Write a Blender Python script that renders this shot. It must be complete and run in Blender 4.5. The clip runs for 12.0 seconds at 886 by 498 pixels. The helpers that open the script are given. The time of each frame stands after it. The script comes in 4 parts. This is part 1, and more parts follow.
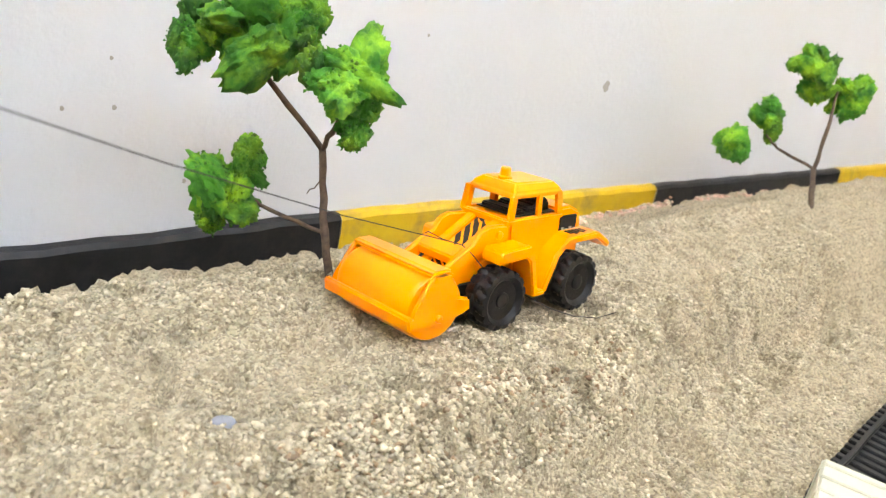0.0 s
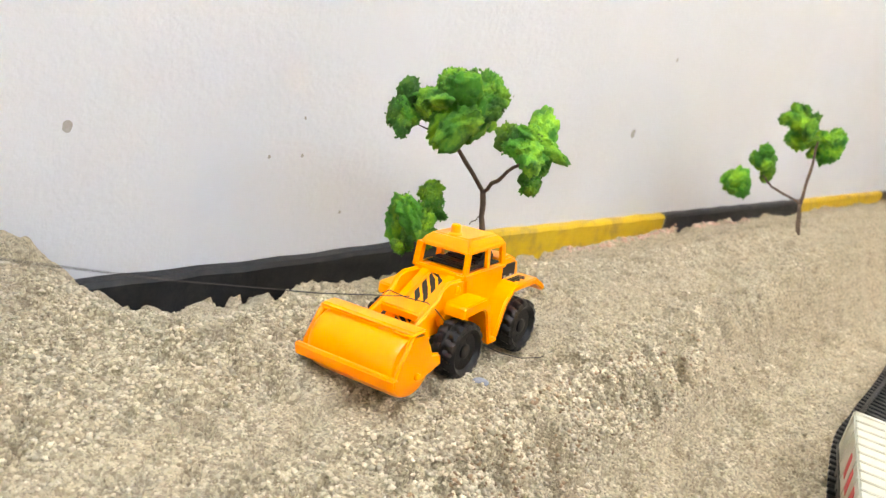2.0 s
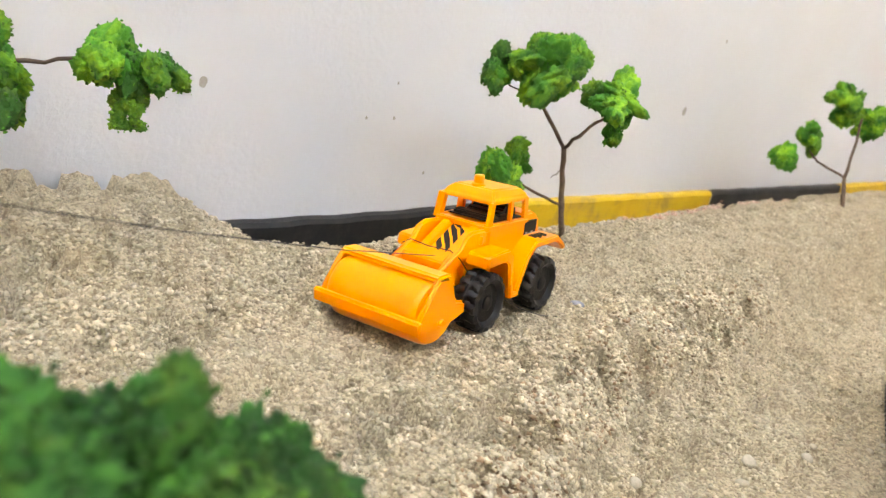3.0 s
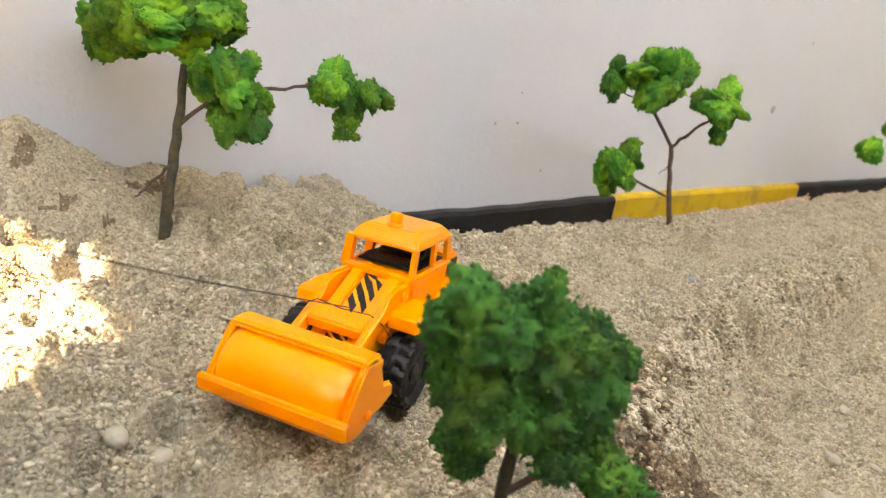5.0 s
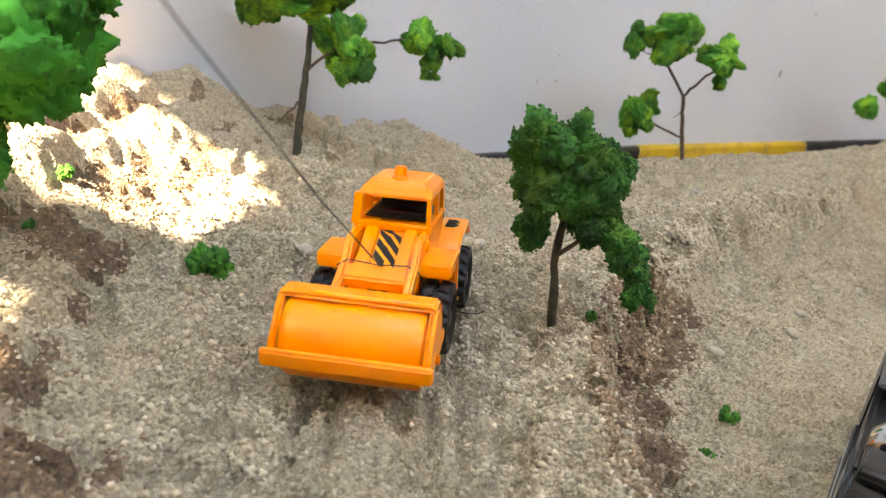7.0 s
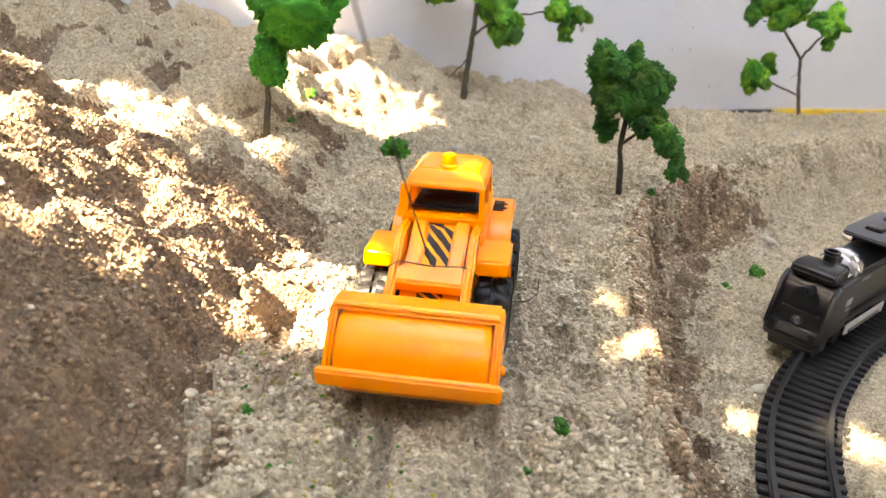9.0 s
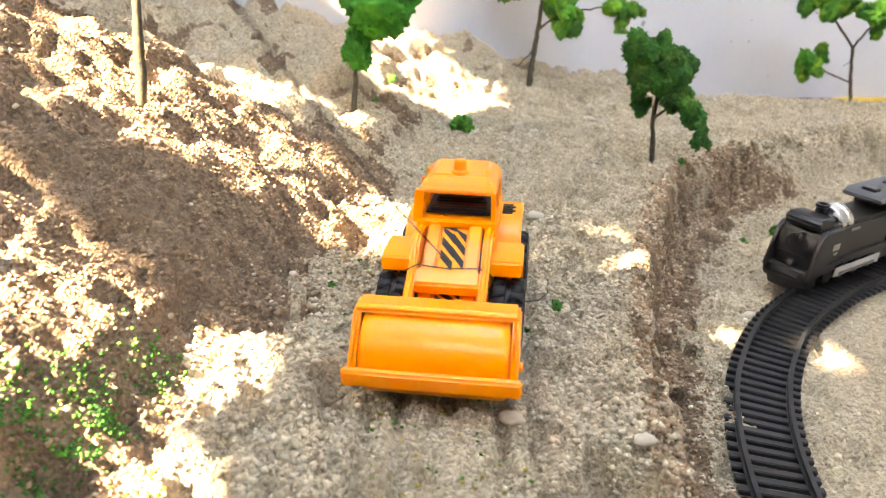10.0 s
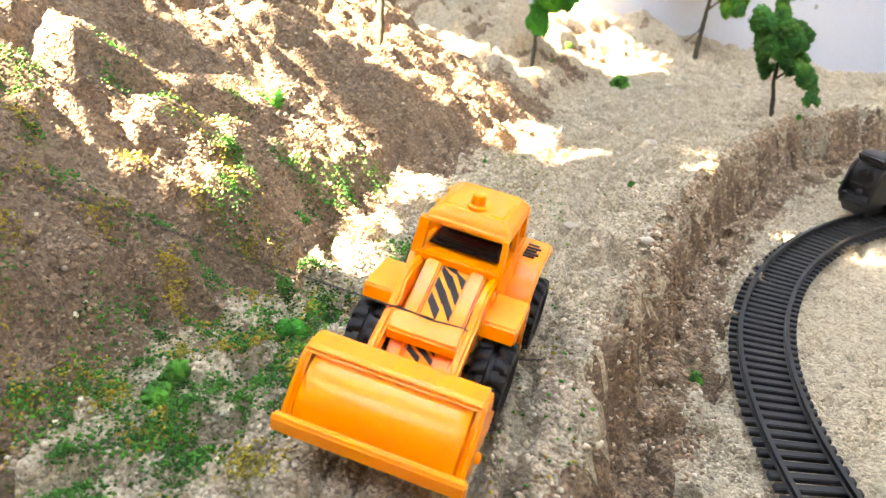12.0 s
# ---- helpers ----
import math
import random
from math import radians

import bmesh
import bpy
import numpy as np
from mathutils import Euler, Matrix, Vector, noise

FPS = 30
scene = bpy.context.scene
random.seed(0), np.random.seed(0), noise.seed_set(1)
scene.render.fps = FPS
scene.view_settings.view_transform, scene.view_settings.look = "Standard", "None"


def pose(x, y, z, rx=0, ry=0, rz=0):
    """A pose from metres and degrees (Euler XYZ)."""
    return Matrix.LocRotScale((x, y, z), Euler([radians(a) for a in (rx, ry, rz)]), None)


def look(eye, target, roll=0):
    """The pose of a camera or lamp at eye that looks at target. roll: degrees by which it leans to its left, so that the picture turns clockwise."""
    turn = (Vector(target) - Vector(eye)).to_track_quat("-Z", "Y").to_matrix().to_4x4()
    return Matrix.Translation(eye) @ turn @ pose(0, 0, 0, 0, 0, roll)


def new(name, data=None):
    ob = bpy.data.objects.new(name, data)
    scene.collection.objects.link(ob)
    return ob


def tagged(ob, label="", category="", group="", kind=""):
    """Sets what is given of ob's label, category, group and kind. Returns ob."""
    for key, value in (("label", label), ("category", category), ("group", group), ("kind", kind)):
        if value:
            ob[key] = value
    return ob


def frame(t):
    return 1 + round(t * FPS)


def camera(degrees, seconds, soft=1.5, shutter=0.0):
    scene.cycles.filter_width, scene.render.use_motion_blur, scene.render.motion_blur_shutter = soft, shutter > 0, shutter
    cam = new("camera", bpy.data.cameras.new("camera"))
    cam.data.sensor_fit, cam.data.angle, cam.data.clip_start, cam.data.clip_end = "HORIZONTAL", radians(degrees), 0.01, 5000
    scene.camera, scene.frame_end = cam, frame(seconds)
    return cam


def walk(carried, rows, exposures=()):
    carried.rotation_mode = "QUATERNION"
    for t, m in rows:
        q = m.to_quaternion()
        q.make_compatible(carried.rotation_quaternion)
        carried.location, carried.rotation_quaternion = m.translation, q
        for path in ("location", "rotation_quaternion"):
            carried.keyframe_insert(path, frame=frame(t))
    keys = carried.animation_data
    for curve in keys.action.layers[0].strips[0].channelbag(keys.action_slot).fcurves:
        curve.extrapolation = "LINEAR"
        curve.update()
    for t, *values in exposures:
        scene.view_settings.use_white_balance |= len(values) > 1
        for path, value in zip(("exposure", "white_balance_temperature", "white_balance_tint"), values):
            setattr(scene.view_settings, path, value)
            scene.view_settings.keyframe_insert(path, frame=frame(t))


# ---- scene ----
cam = camera(57.8, 12.0, 1.3)
cam.data.dof.use_dof, cam.data.dof.focus_distance, cam.data.dof.aperture_fstop = True, 0.44, 16.0
METRES, EYE, TILT, LEAN, TURN = 1.3, 0.249, -21.46, -10.79, -31.09
EXPO, KELVIN, SKY_STRENGTH, SUN_STRENGTH, FINE = 5.6, 8700, 0.15, 3.0, 0.0026
ROWS = [
    (0.0, 0.0, 0.0, 0.0, 0.0, 0.0, -0.0),
    (0.5, -0.0436, -0.0408, -0.0113, -0.73, 0.04, -0.24),
    (1.0, -0.09, -0.0665, -0.0063, -1.91, 0.67, -0.24),
    (1.5, -0.096, -0.082, -0.0092, -3.94, 0.91, -0.16),
    (2.0, -0.113, -0.1184, -0.0019, -4.39, 1.43, -0.16),
    (2.5, -0.1389, -0.1454, -0.0182, -4.37, 1.88, 0.06),
    (3.0, -0.1581, -0.1615, -0.0386, -3.0, 1.79, -0.48),
    (5.0, -0.2036, -0.2444, -0.0495, 1.77, 1.64, -0.26),
    (5.5, -0.2185, -0.2789, -0.0593, 2.2, 1.61, 0.4),
    (6.0, -0.2188, -0.3063, -0.0707, 2.57, 1.61, 0.78),
    (6.5, -0.22, -0.3377, -0.0823, 2.96, 1.61, 0.79),
    (7.0, -0.2176, -0.3803, -0.1103, 4.16, 1.37, 0.25),
    (9.0, -0.1461, -0.5447, -0.1841, 17.7, 1.14, -2.23),
    (9.5, -0.1258, -0.5784, -0.2039, 20.64, 1.04, -2.77),
    (10.0, -0.0912, -0.6247, -0.2172, 24.16, 0.95, -3.33),
    (10.5, -0.0612, -0.6598, -0.2437, 27.4, 0.73, -4.36),
    (11.0, -0.0288, -0.6876, -0.2534, 31.04, 0.4, -5.4),
    (11.5, 0.0079, -0.7329, -0.2703, 35.51, -0.27, -7.3),
    (12.0, 0.0473, -0.7548, -0.2792, 39.44, -1.22, -8.43),
]
walk(cam, [(t, pose(0, 0, EYE, TILT, LEAN, TURN) @ pose(METRES * x, METRES * y, METRES * z, 90 + pitch, roll, yaw)) for t, x, y, z, yaw, pitch, roll in ROWS],
     [(t, EXPO + e, KELVIN + k, tint) for t, e, k, tint in ((0.0, 0.2, 1200, 9), (3.0, 0.0, 1900, 11.5), (5.0, -0.3, 2300, 12.5), (7.0, -0.5, 800, 12), (9.0, -0.32, 900, 14.5), (12.0, 0.12, 300, 13.5))])

# ---- light ----
SUN_UP, SUN_SIDE = 42.0, 18.0
TO_SUN = Vector((-math.cos(radians(SUN_UP)) * math.cos(radians(SUN_SIDE)), -math.cos(radians(SUN_UP)) * math.sin(radians(SUN_SIDE)), math.sin(radians(SUN_UP))))
world = bpy.data.worlds.new("sky")
scene.world = world
world.use_nodes = True
sky = world.node_tree.nodes.new("ShaderNodeTexSky")
sky.sky_type, sky.sun_disc = "NISHITA", False
sky.sun_elevation = radians(SUN_UP)
sky.sun_rotation = math.atan2(TO_SUN.x, TO_SUN.y)
world.node_tree.links.new(sky.outputs[0], world.node_tree.nodes["Background"].inputs[0])
world.node_tree.nodes["Background"].inputs[1].default_value = SKY_STRENGTH
sun = new("sun", bpy.data.lights.new("sun", "SUN"))
sun.data.energy, sun.data.angle, sun.data.color = SUN_STRENGTH, radians(0.55), (1.0, 0.93, 0.82)
sun.matrix_world = look(TO_SUN * 5, (0, 0, 0))


# ---- materials ----
def material(name, colour, rough=0.5, metal=0.0, second=None, scale=50.0, mix=(0.35, 0.65), detail=6.0, bump=0.0, bump_scale=None, coat=0.0, island=0.0, spec=0.5, third=None, third_scale=8.0, sub=0.0, grit=0.0):
    m = bpy.data.materials.new(name)
    m.use_nodes = True
    n, l = m.node_tree.nodes, m.node_tree.links
    b = n["Principled BSDF"]
    b.inputs["Roughness"].default_value, b.inputs["Metallic"].default_value = rough, metal
    b.inputs["Coat Weight"].default_value, b.inputs["Specular IOR Level"].default_value = coat, spec
    b.inputs["Base Color"].default_value = (*colour, 1)
    if sub:
        b.inputs["Subsurface Weight"].default_value = sub
        b.inputs["Subsurface Radius"].default_value = (0.004, 0.0015, 0.0005)
        b.inputs["Subsurface Scale"].default_value = 1.0
    tc = n.new("ShaderNodeTexCoord")
    out = None

    def noise_of(s, d=detail):
        t = n.new("ShaderNodeTexNoise")
        t.inputs["Scale"].default_value, t.inputs["Detail"].default_value, t.inputs["Roughness"].default_value = s, d, 0.65
        l.new(tc.outputs["Object"], t.inputs["Vector"])
        return t

    def mixed(fac, a, c):
        x = n.new("ShaderNodeMix")
        x.data_type = "RGBA"
        l.new(fac, x.inputs["Factor"])
        for k, v in ((6, a), (7, c)):
            if isinstance(v, tuple):
                x.inputs[k].default_value = (*v, 1)
            else:
                l.new(v, x.inputs[k])
        return x.outputs[2]

    def ramp(fac, lo, hi):
        r = n.new("ShaderNodeMapRange")
        r.inputs["From Min"].default_value, r.inputs["From Max"].default_value = lo, hi
        l.new(fac, r.inputs["Value"])
        return r.outputs[0]

    if second:
        out = mixed(ramp(noise_of(scale).outputs[0], *mix), colour, second)
    if third:
        out = mixed(ramp(noise_of(third_scale, 4).outputs[0], 0.5, 0.72), out if out else colour, third)
    if island and out:
        g = n.new("ShaderNodeNewGeometry")
        h = n.new("ShaderNodeHueSaturation")
        r = n.new("ShaderNodeMapRange")
        r.inputs["To Min"].default_value, r.inputs["To Max"].default_value = 1 - island, 1 + island
        l.new(g.outputs["Random Per Island"], r.inputs["Value"])
        l.new(r.outputs[0], h.inputs["Value"])
        l.new(out, h.inputs["Color"])
        out = h.outputs[0]
    if out:
        l.new(out, b.inputs["Base Color"])
    relief = None
    if grit:
        # packed rounded grains, each of its own shade
        cell = n.new("ShaderNodeTexVoronoi")
        cell.inputs["Scale"].default_value = grit
        wob = n.new("ShaderNodeMixRGB")
        wob.blend_type = "ADD"
        wob.inputs[0].default_value = 0.004
        l.new(tc.outputs["Object"], wob.inputs[1])
        l.new(noise_of(200, 3).outputs["Color"], wob.inputs[2])
        l.new(wob.outputs[0], cell.inputs["Vector"])
        low = n.new("ShaderNodeMath")
        low.operation = "MULTIPLY"
        low.inputs[1].default_value = -1.0
        l.new(cell.outputs["Distance"], low.inputs[0])
        relief = n.new("ShaderNodeBump")
        relief.inputs["Strength"].default_value, relief.inputs["Distance"].default_value = 1.0, 0.85 / grit
        l.new(low.outputs[0], relief.inputs["Height"])
        sep = n.new("ShaderNodeSeparateColor")
        l.new(cell.outputs["Color"], sep.inputs[0])
        span = n.new("ShaderNodeMapRange")
        span.inputs["To Min"].default_value, span.inputs["To Max"].default_value = 0.62, 1.22
        l.new(sep.outputs[0], span.inputs["Value"])
        shade = n.new("ShaderNodeHueSaturation")
        l.new(span.outputs[0], shade.inputs["Value"])
        l.new(out, shade.inputs["Color"])
        l.new(shade.outputs[0], b.inputs["Base Color"])
        l.new(relief.outputs[0], b.inputs["Normal"])
    if bump:
        k = n.new("ShaderNodeBump")
        k.inputs["Strength"].default_value, k.inputs["Distance"].default_value = 1.0, bump
        l.new(noise_of(bump_scale or scale, 8).outputs[0], k.inputs["Height"])
        if relief:
            l.new(relief.outputs[0], k.inputs["Normal"])
        l.new(k.outputs[0], b.inputs["Normal"])
    return m


# base darkened below GRAIN, so gaps between grains read as shaded creases
SAND = material("sand", (0.41, 0.338, 0.232), 0.95, second=(0.285, 0.220, 0.145), scale=260, mix=(0.42, 0.75), bump=0.0010, bump_scale=420, third=(0.355, 0.282, 0.190), third_scale=14, grit=620)
SOIL_SHADE = material("brown gritty soil and bank shade", (0.190, 0.125, 0.074), 0.95, second=(0.115, 0.073, 0.042), scale=240, mix=(0.42, 0.75), bump=0.0012, bump_scale=420, third=(0.225, 0.155, 0.098), third_scale=18, grit=520)
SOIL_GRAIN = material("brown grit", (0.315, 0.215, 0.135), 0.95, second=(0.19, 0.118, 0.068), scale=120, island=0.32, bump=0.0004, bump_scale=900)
UNSEEN_GREY = material("dull grey render", (0.34, 0.33, 0.31), 0.85, second=(0.27, 0.26, 0.25), scale=5)
GRAIN = material("sand grain", (0.480, 0.405, 0.292), 0.95, second=(0.365, 0.298, 0.206), scale=120, island=0.34, bump=0.0004, bump_scale=900)
PLASTER = material("painted plaster", (0.49, 0.49, 0.50), 0.75, second=(0.462, 0.458, 0.457), scale=3.5, mix=(0.4, 0.75), bump=0.0006, bump_scale=160, third=(0.470, 0.464, 0.451), third_scale=2.2)
KERB_BLACK = material("black kerb paint", (0.008, 0.008, 0.009), 0.5, spec=0.3, second=(0.022, 0.021, 0.020), scale=60, mix=(0.45, 0.8), bump=0.0006, bump_scale=150)
KERB_YELLOW = material("yellow kerb paint", (0.52, 0.32, 0.012), 0.55, second=(0.43, 0.25, 0.012), scale=45, mix=(0.45, 0.8), bump=0.0006, bump_scale=150, third=(0.27, 0.17, 0.04), third_scale=30)
ORANGE = material("orange plastic", (1.0, 0.28, 0.004), 0.29, second=(0.98, 0.26, 0.004), scale=30, sub=0.35, spec=0.36, bump=0.00004, bump_scale=300)
BLACK = material("black plastic", (0.006, 0.006, 0.007), 0.4, second=(0.010, 0.010, 0.010), scale=80, spec=0.2)
RUBBER = material("black tyre plastic", (0.006, 0.006, 0.007), 0.42, second=(0.012, 0.011, 0.010), scale=120, spec=0.2, bump=0.0002, bump_scale=500)
STICKER_DARK = material("black sticker ink", (0.02, 0.013, 0.010), 0.5, spec=0.2)
STICKER_PALE = material("clear sticker film", (0.97, 0.29, 0.012), 0.5, spec=0.2)
BARK = material("dark twig bark", (0.0562, 0.0338, 0.0225), 0.85, second=(0.1050, 0.0675, 0.0450), scale=250, bump=0.0005, bump_scale=600)
BARK_GREEN = material("green twig bark", (0.0500, 0.0400, 0.0125), 0.8, second=(0.0175, 0.0150, 0.0100), scale=180, mix=(0.4, 0.6), bump=0.0005, bump_scale=600)
LEAF = material("dyed green sponge", (0.0230, 0.1500, 0.0110), 0.95, second=(0.1650, 0.3400, 0.0190), scale=38, mix=(0.44, 0.64), island=0.55, bump=0.0011, bump_scale=750, third=(0.0068, 0.0765, 0.0102), third_scale=70)
LEAF_DARK = material("dark green flock", (0.0095, 0.0820, 0.0115), 0.95, second=(0.0260, 0.1500, 0.0150), scale=70, mix=(0.42, 0.66), island=0.45, bump=0.0012, bump_scale=800, third=(0.0810, 0.1800, 0.0180), third_scale=45)
LEAF_BRIGHT = material("bright green flock", (0.0153, 0.1870, 0.0170), 0.95, second=(0.0425, 0.2890, 0.0255), scale=70, mix=(0.42, 0.66), island=0.4, bump=0.0012, bump_scale=800)
FLOCK_GREEN = material("green ground flock", (0.0110, 0.0850, 0.0080), 0.95, second=(0.0500, 0.2100, 0.0150), scale=60, mix=(0.4, 0.65), island=0.45)
FLOCK_YELLOW = material("yellow ground flock", (0.36, 0.25, 0.025), 0.95, second=(0.20, 0.18, 0.022), scale=90, island=0.3)
RAIL = material("black track plastic", (0.009, 0.009, 0.010), 0.33, second=(0.016, 0.016, 0.016), scale=90, spec=0.3)
LOCO = material("black locomotive plastic", (0.007, 0.007, 0.008), 0.3, second=(0.012, 0.012, 0.013), scale=60, spec=0.35)
CHROME = material("chromed plastic", (0.85, 0.85, 0.86), 0.12, 1.0)
GREY = material("grey plastic", (0.0600, 0.0600, 0.0620), 0.4)
PALE = material("worn white print", (0.40, 0.39, 0.37), 0.6, second=(0.29, 0.28, 0.26), scale=200)
CREAM = material("cream wagon plastic", (0.48, 0.465, 0.37), 0.45, second=(0.43, 0.415, 0.325), scale=40)
RED = material("red print", (0.55, 0.03, 0.03), 0.5)
THREAD = material("dark thread", (0.03, 0.025, 0.025), 0.9)
STONE = material("pale pebble", (0.40, 0.345, 0.265), 0.85, second=(0.32, 0.27, 0.20), scale=150, bump=0.0004, bump_scale=400)
BLUE_STONE = material("blue grey stone", (0.22, 0.23, 0.26), 0.9, second=(0.17, 0.175, 0.20), scale=150, bump=0.0004, bump_scale=400)
BRICK_DUST = material("brick rubble", (0.50, 0.27, 0.19), 0.95, second=(0.58, 0.42, 0.33), scale=160, island=0.25)
FLECK = material("tan fleck", (0.2500, 0.2200, 0.1800), 0.8, second=(0.3000, 0.2800, 0.2500), scale=300)
CONCRETE = material("grey cement floor", (0.36, 0.35, 0.33), 0.85, second=(0.28, 0.27, 0.25), scale=6, bump=0.001, bump_scale=60)
SCREEN_LEAF = material("screen leaf", (0.05, 0.11, 0.03), 0.6, second=(0.07, 0.14, 0.035), scale=20)


# ---- mesh helpers ----
def part(name, bm, mat, parent=None, label="", smooth=False):
    """One bmesh, in millimetres, as one mesh object under its thing."""
    bmesh.ops.recalc_face_normals(bm, faces=bm.faces)
    bm.transform(Matrix.Scale(0.001, 4))
    me = bpy.data.meshes.new(name)
    bm.to_mesh(me)
    bm.free()
    me.materials.append(mat)
    me.shade_smooth()
    if not smooth:
        me.set_sharp_from_angle(angle=radians(38))
    ob = new(name, me)
    ob.parent = parent
    return tagged(ob, label)


def soften(bm, width, segments=3):
    edges = [e for e in bm.edges if len(e.link_faces) == 2 and e.calc_face_angle(0) > 0.5]
    bmesh.ops.bevel(bm, geom=edges, offset=width, segments=segments, affect="EDGES", clamp_overlap=True)
    return bm


def block(x0, x1, y0, y1, z0, z1, bevel=0.8, bm=None):
    own = bm is None
    bm = bm or bmesh.new()
    bmesh.ops.create_cube(bm, size=1, matrix=Matrix.Translation(((x0 + x1) / 2, (y0 + y1) / 2, (z0 + z1) / 2)) @ Matrix.Diagonal((x1 - x0, y1 - y0, z1 - z0, 1)))
    if own and bevel:
        soften(bm, bevel)
    return bm


def slab(outline, y0, y1, bevel=0.8):
    """A side outline in x, z, given thickness from y0 to y1."""
    bm = bmesh.new()
    a = [bm.verts.new((x, y0, z)) for x, z in outline]
    b = [bm.verts.new((x, y1, z)) for x, z in outline]
    bm.faces.new(a)
    bm.faces.new(b[::-1])
    for i in range(len(a)):
        j = (i + 1) % len(a)
        bm.faces.new((a[i], b[i], b[j], a[j]))
    bmesh.ops.recalc_face_normals(bm, faces=bm.faces)
    return soften(bm, bevel) if bevel else bm


def spun(profile, segments, m=Matrix.Identity(4), bm=None):
    """A profile of (radius, height) turned round z."""
    bm = bm or bmesh.new()
    rings = []
    for r, h in profile:
        rings.append([bm.verts.new(m @ Vector((r * math.cos(2 * math.pi * k / segments), r * math.sin(2 * math.pi * k / segments), h))) for k in range(segments)])
    for a, b in zip(rings, rings[1:]):
        for k in range(segments):
            j = (k + 1) % segments
            bm.faces.new((a[k], a[j], b[j], b[k]))
    bm.faces.new(rings[0][::-1])
    bm.faces.new(rings[-1])
    return bm


def tube(points, radii, sides=8, bm=None):
    """A tapered, bent rod through points in millimetres."""
    bm = bm or bmesh.new()
    rings = []
    pts = [Vector(p) for p in points]
    for i, p in enumerate(pts):
        d = (pts[min(i + 1, len(pts) - 1)] - pts[max(i - 1, 0)]).normalized()
        u = d.orthogonal().normalized()
        if rings:
            u = (last - d * last.dot(d)).normalized()
        last = u
        w = d.cross(u)
        rings.append([bm.verts.new(p + radii[i] * (math.cos(2 * math.pi * k / sides) * u + math.sin(2 * math.pi * k / sides) * w)) for k in range(sides)])
    for a, b in zip(rings, rings[1:]):
        for k in range(sides):
            j = (k + 1) % sides
            bm.faces.new((a[k], a[j], b[j], b[k]))
    bm.faces.new(rings[0][::-1])
    bm.faces.new(rings[-1])
    return bm


def mesh_object(name, verts, faces, mat, parent=None, smooth=False):
    """Metres; all faces of one size."""
    verts, faces = np.asarray(verts, np.float32), np.asarray(faces, np.int32)
    me = bpy.data.meshes.new(name)
    k = faces.shape[1]
    me.vertices.add(len(verts))
    me.vertices.foreach_set("co", verts.ravel())
    me.loops.add(faces.size)
    me.loops.foreach_set("vertex_index", faces.ravel())
    me.polygons.add(len(faces))
    me.polygons.foreach_set("loop_start", np.arange(0, faces.size, k, dtype=np.int32))
    me.update(calc_edges=True)
    me.validate()
    me.materials.append(mat)
    if smooth:
        me.shade_smooth()
    ob = new(name, me)
    ob.parent = parent
    return ob


def empty(name, m=None):
    ob = new(name)
    ob.empty_display_size = 0.02
    if m is not None:
        ob.matrix_world = m
    return ob


# ---- the lie of the land ----
EDGE = [(2.4, 0.70), (1.3, 0.49), (0.872, 0.403), (0.48, 0.338), (0.33, 0.28), (0.10, 0.228), (-0.016, 0.172), (-0.105, 0.107), (-0.19, 0.045), (-0.25, -0.03), (-0.308, -0.138), (-0.355, -0.249), (-0.39, -0.35), (-0.45, -0.56), (-0.49, -0.8), (-0.53, -1.8)]
HILL = [(0.02, 0.75), (-0.17, 0.50), (-0.33, 0.30), (-0.43, 0.10), (-0.50, -0.10), (-0.56, -0.26), (-0.61, -0.45), (-0.66, -0.70), (-0.70, -1.8)]
WALL_Y, WALL_SLOPE = 0.513, 0.158


def beside(x, y, line):
    """Distance of the points from a bent line, plus to its left as it runs."""
    best, sign = np.full(x.shape, 1e9), np.ones(x.shape)
    for (ax, ay), (bx, by) in zip(line, line[1:]):
        dx, dy = bx - ax, by - ay
        k = np.clip(((x - ax) * dx + (y - ay) * dy) / (dx * dx + dy * dy), 0, 1)
        d = np.hypot(x - ax - k * dx, y - ay - k * dy)
        s = np.sign(dx * (y - ay) - dy * (x - ax))
        near = d < best
        best, sign = np.where(near, d, best), np.where(near, s, sign)
    return best * sign


def hashed(i, j, seed):
    h = np.sin(i * 127.1 + j * 311.7 + seed * 74.7) * 43758.5453
    return h - np.floor(h)


def lumps(x, y, size, seed):
    """Smooth value noise from -1 to 1."""
    u, v = x / size, y / size
    i, j = np.floor(u), np.floor(v)
    f, g = u - i, v - j
    f, g = f * f * (3 - 2 * f), g * g * (3 - 2 * g)
    a, b, c, d = hashed(i, j, seed), hashed(i + 1, j, seed), hashed(i, j + 1, seed), hashed(i + 1, j + 1, seed)
    return 2 * ((a + (b - a) * f) * (1 - g) + (c + (d - c) * f) * g) - 1


def crumbs_of(x, y, size, seed):
    """Rounded crumbs packed side by side: 0 in the creases, 1 on their tops."""
    u, v = x / size, y / size
    i, j = np.floor(u), np.floor(v)
    best = np.full(x.shape, 9.0)
    for a in (-1, 0, 1):
        for c in (-1, 0, 1):
            px, py = i + a + hashed(i + a, j + c, seed), j + c + hashed(i + a, j + c, seed + 31)
            best = np.minimum(best, (u - px) ** 2 + (v - py) ** 2)
    return np.sqrt(np.clip(1 - best, 0, 1))


def step(a, b, v):
    k = np.clip((v - a) / (b - a), 0, 1)
    return k * k * (3 - 2 * k)


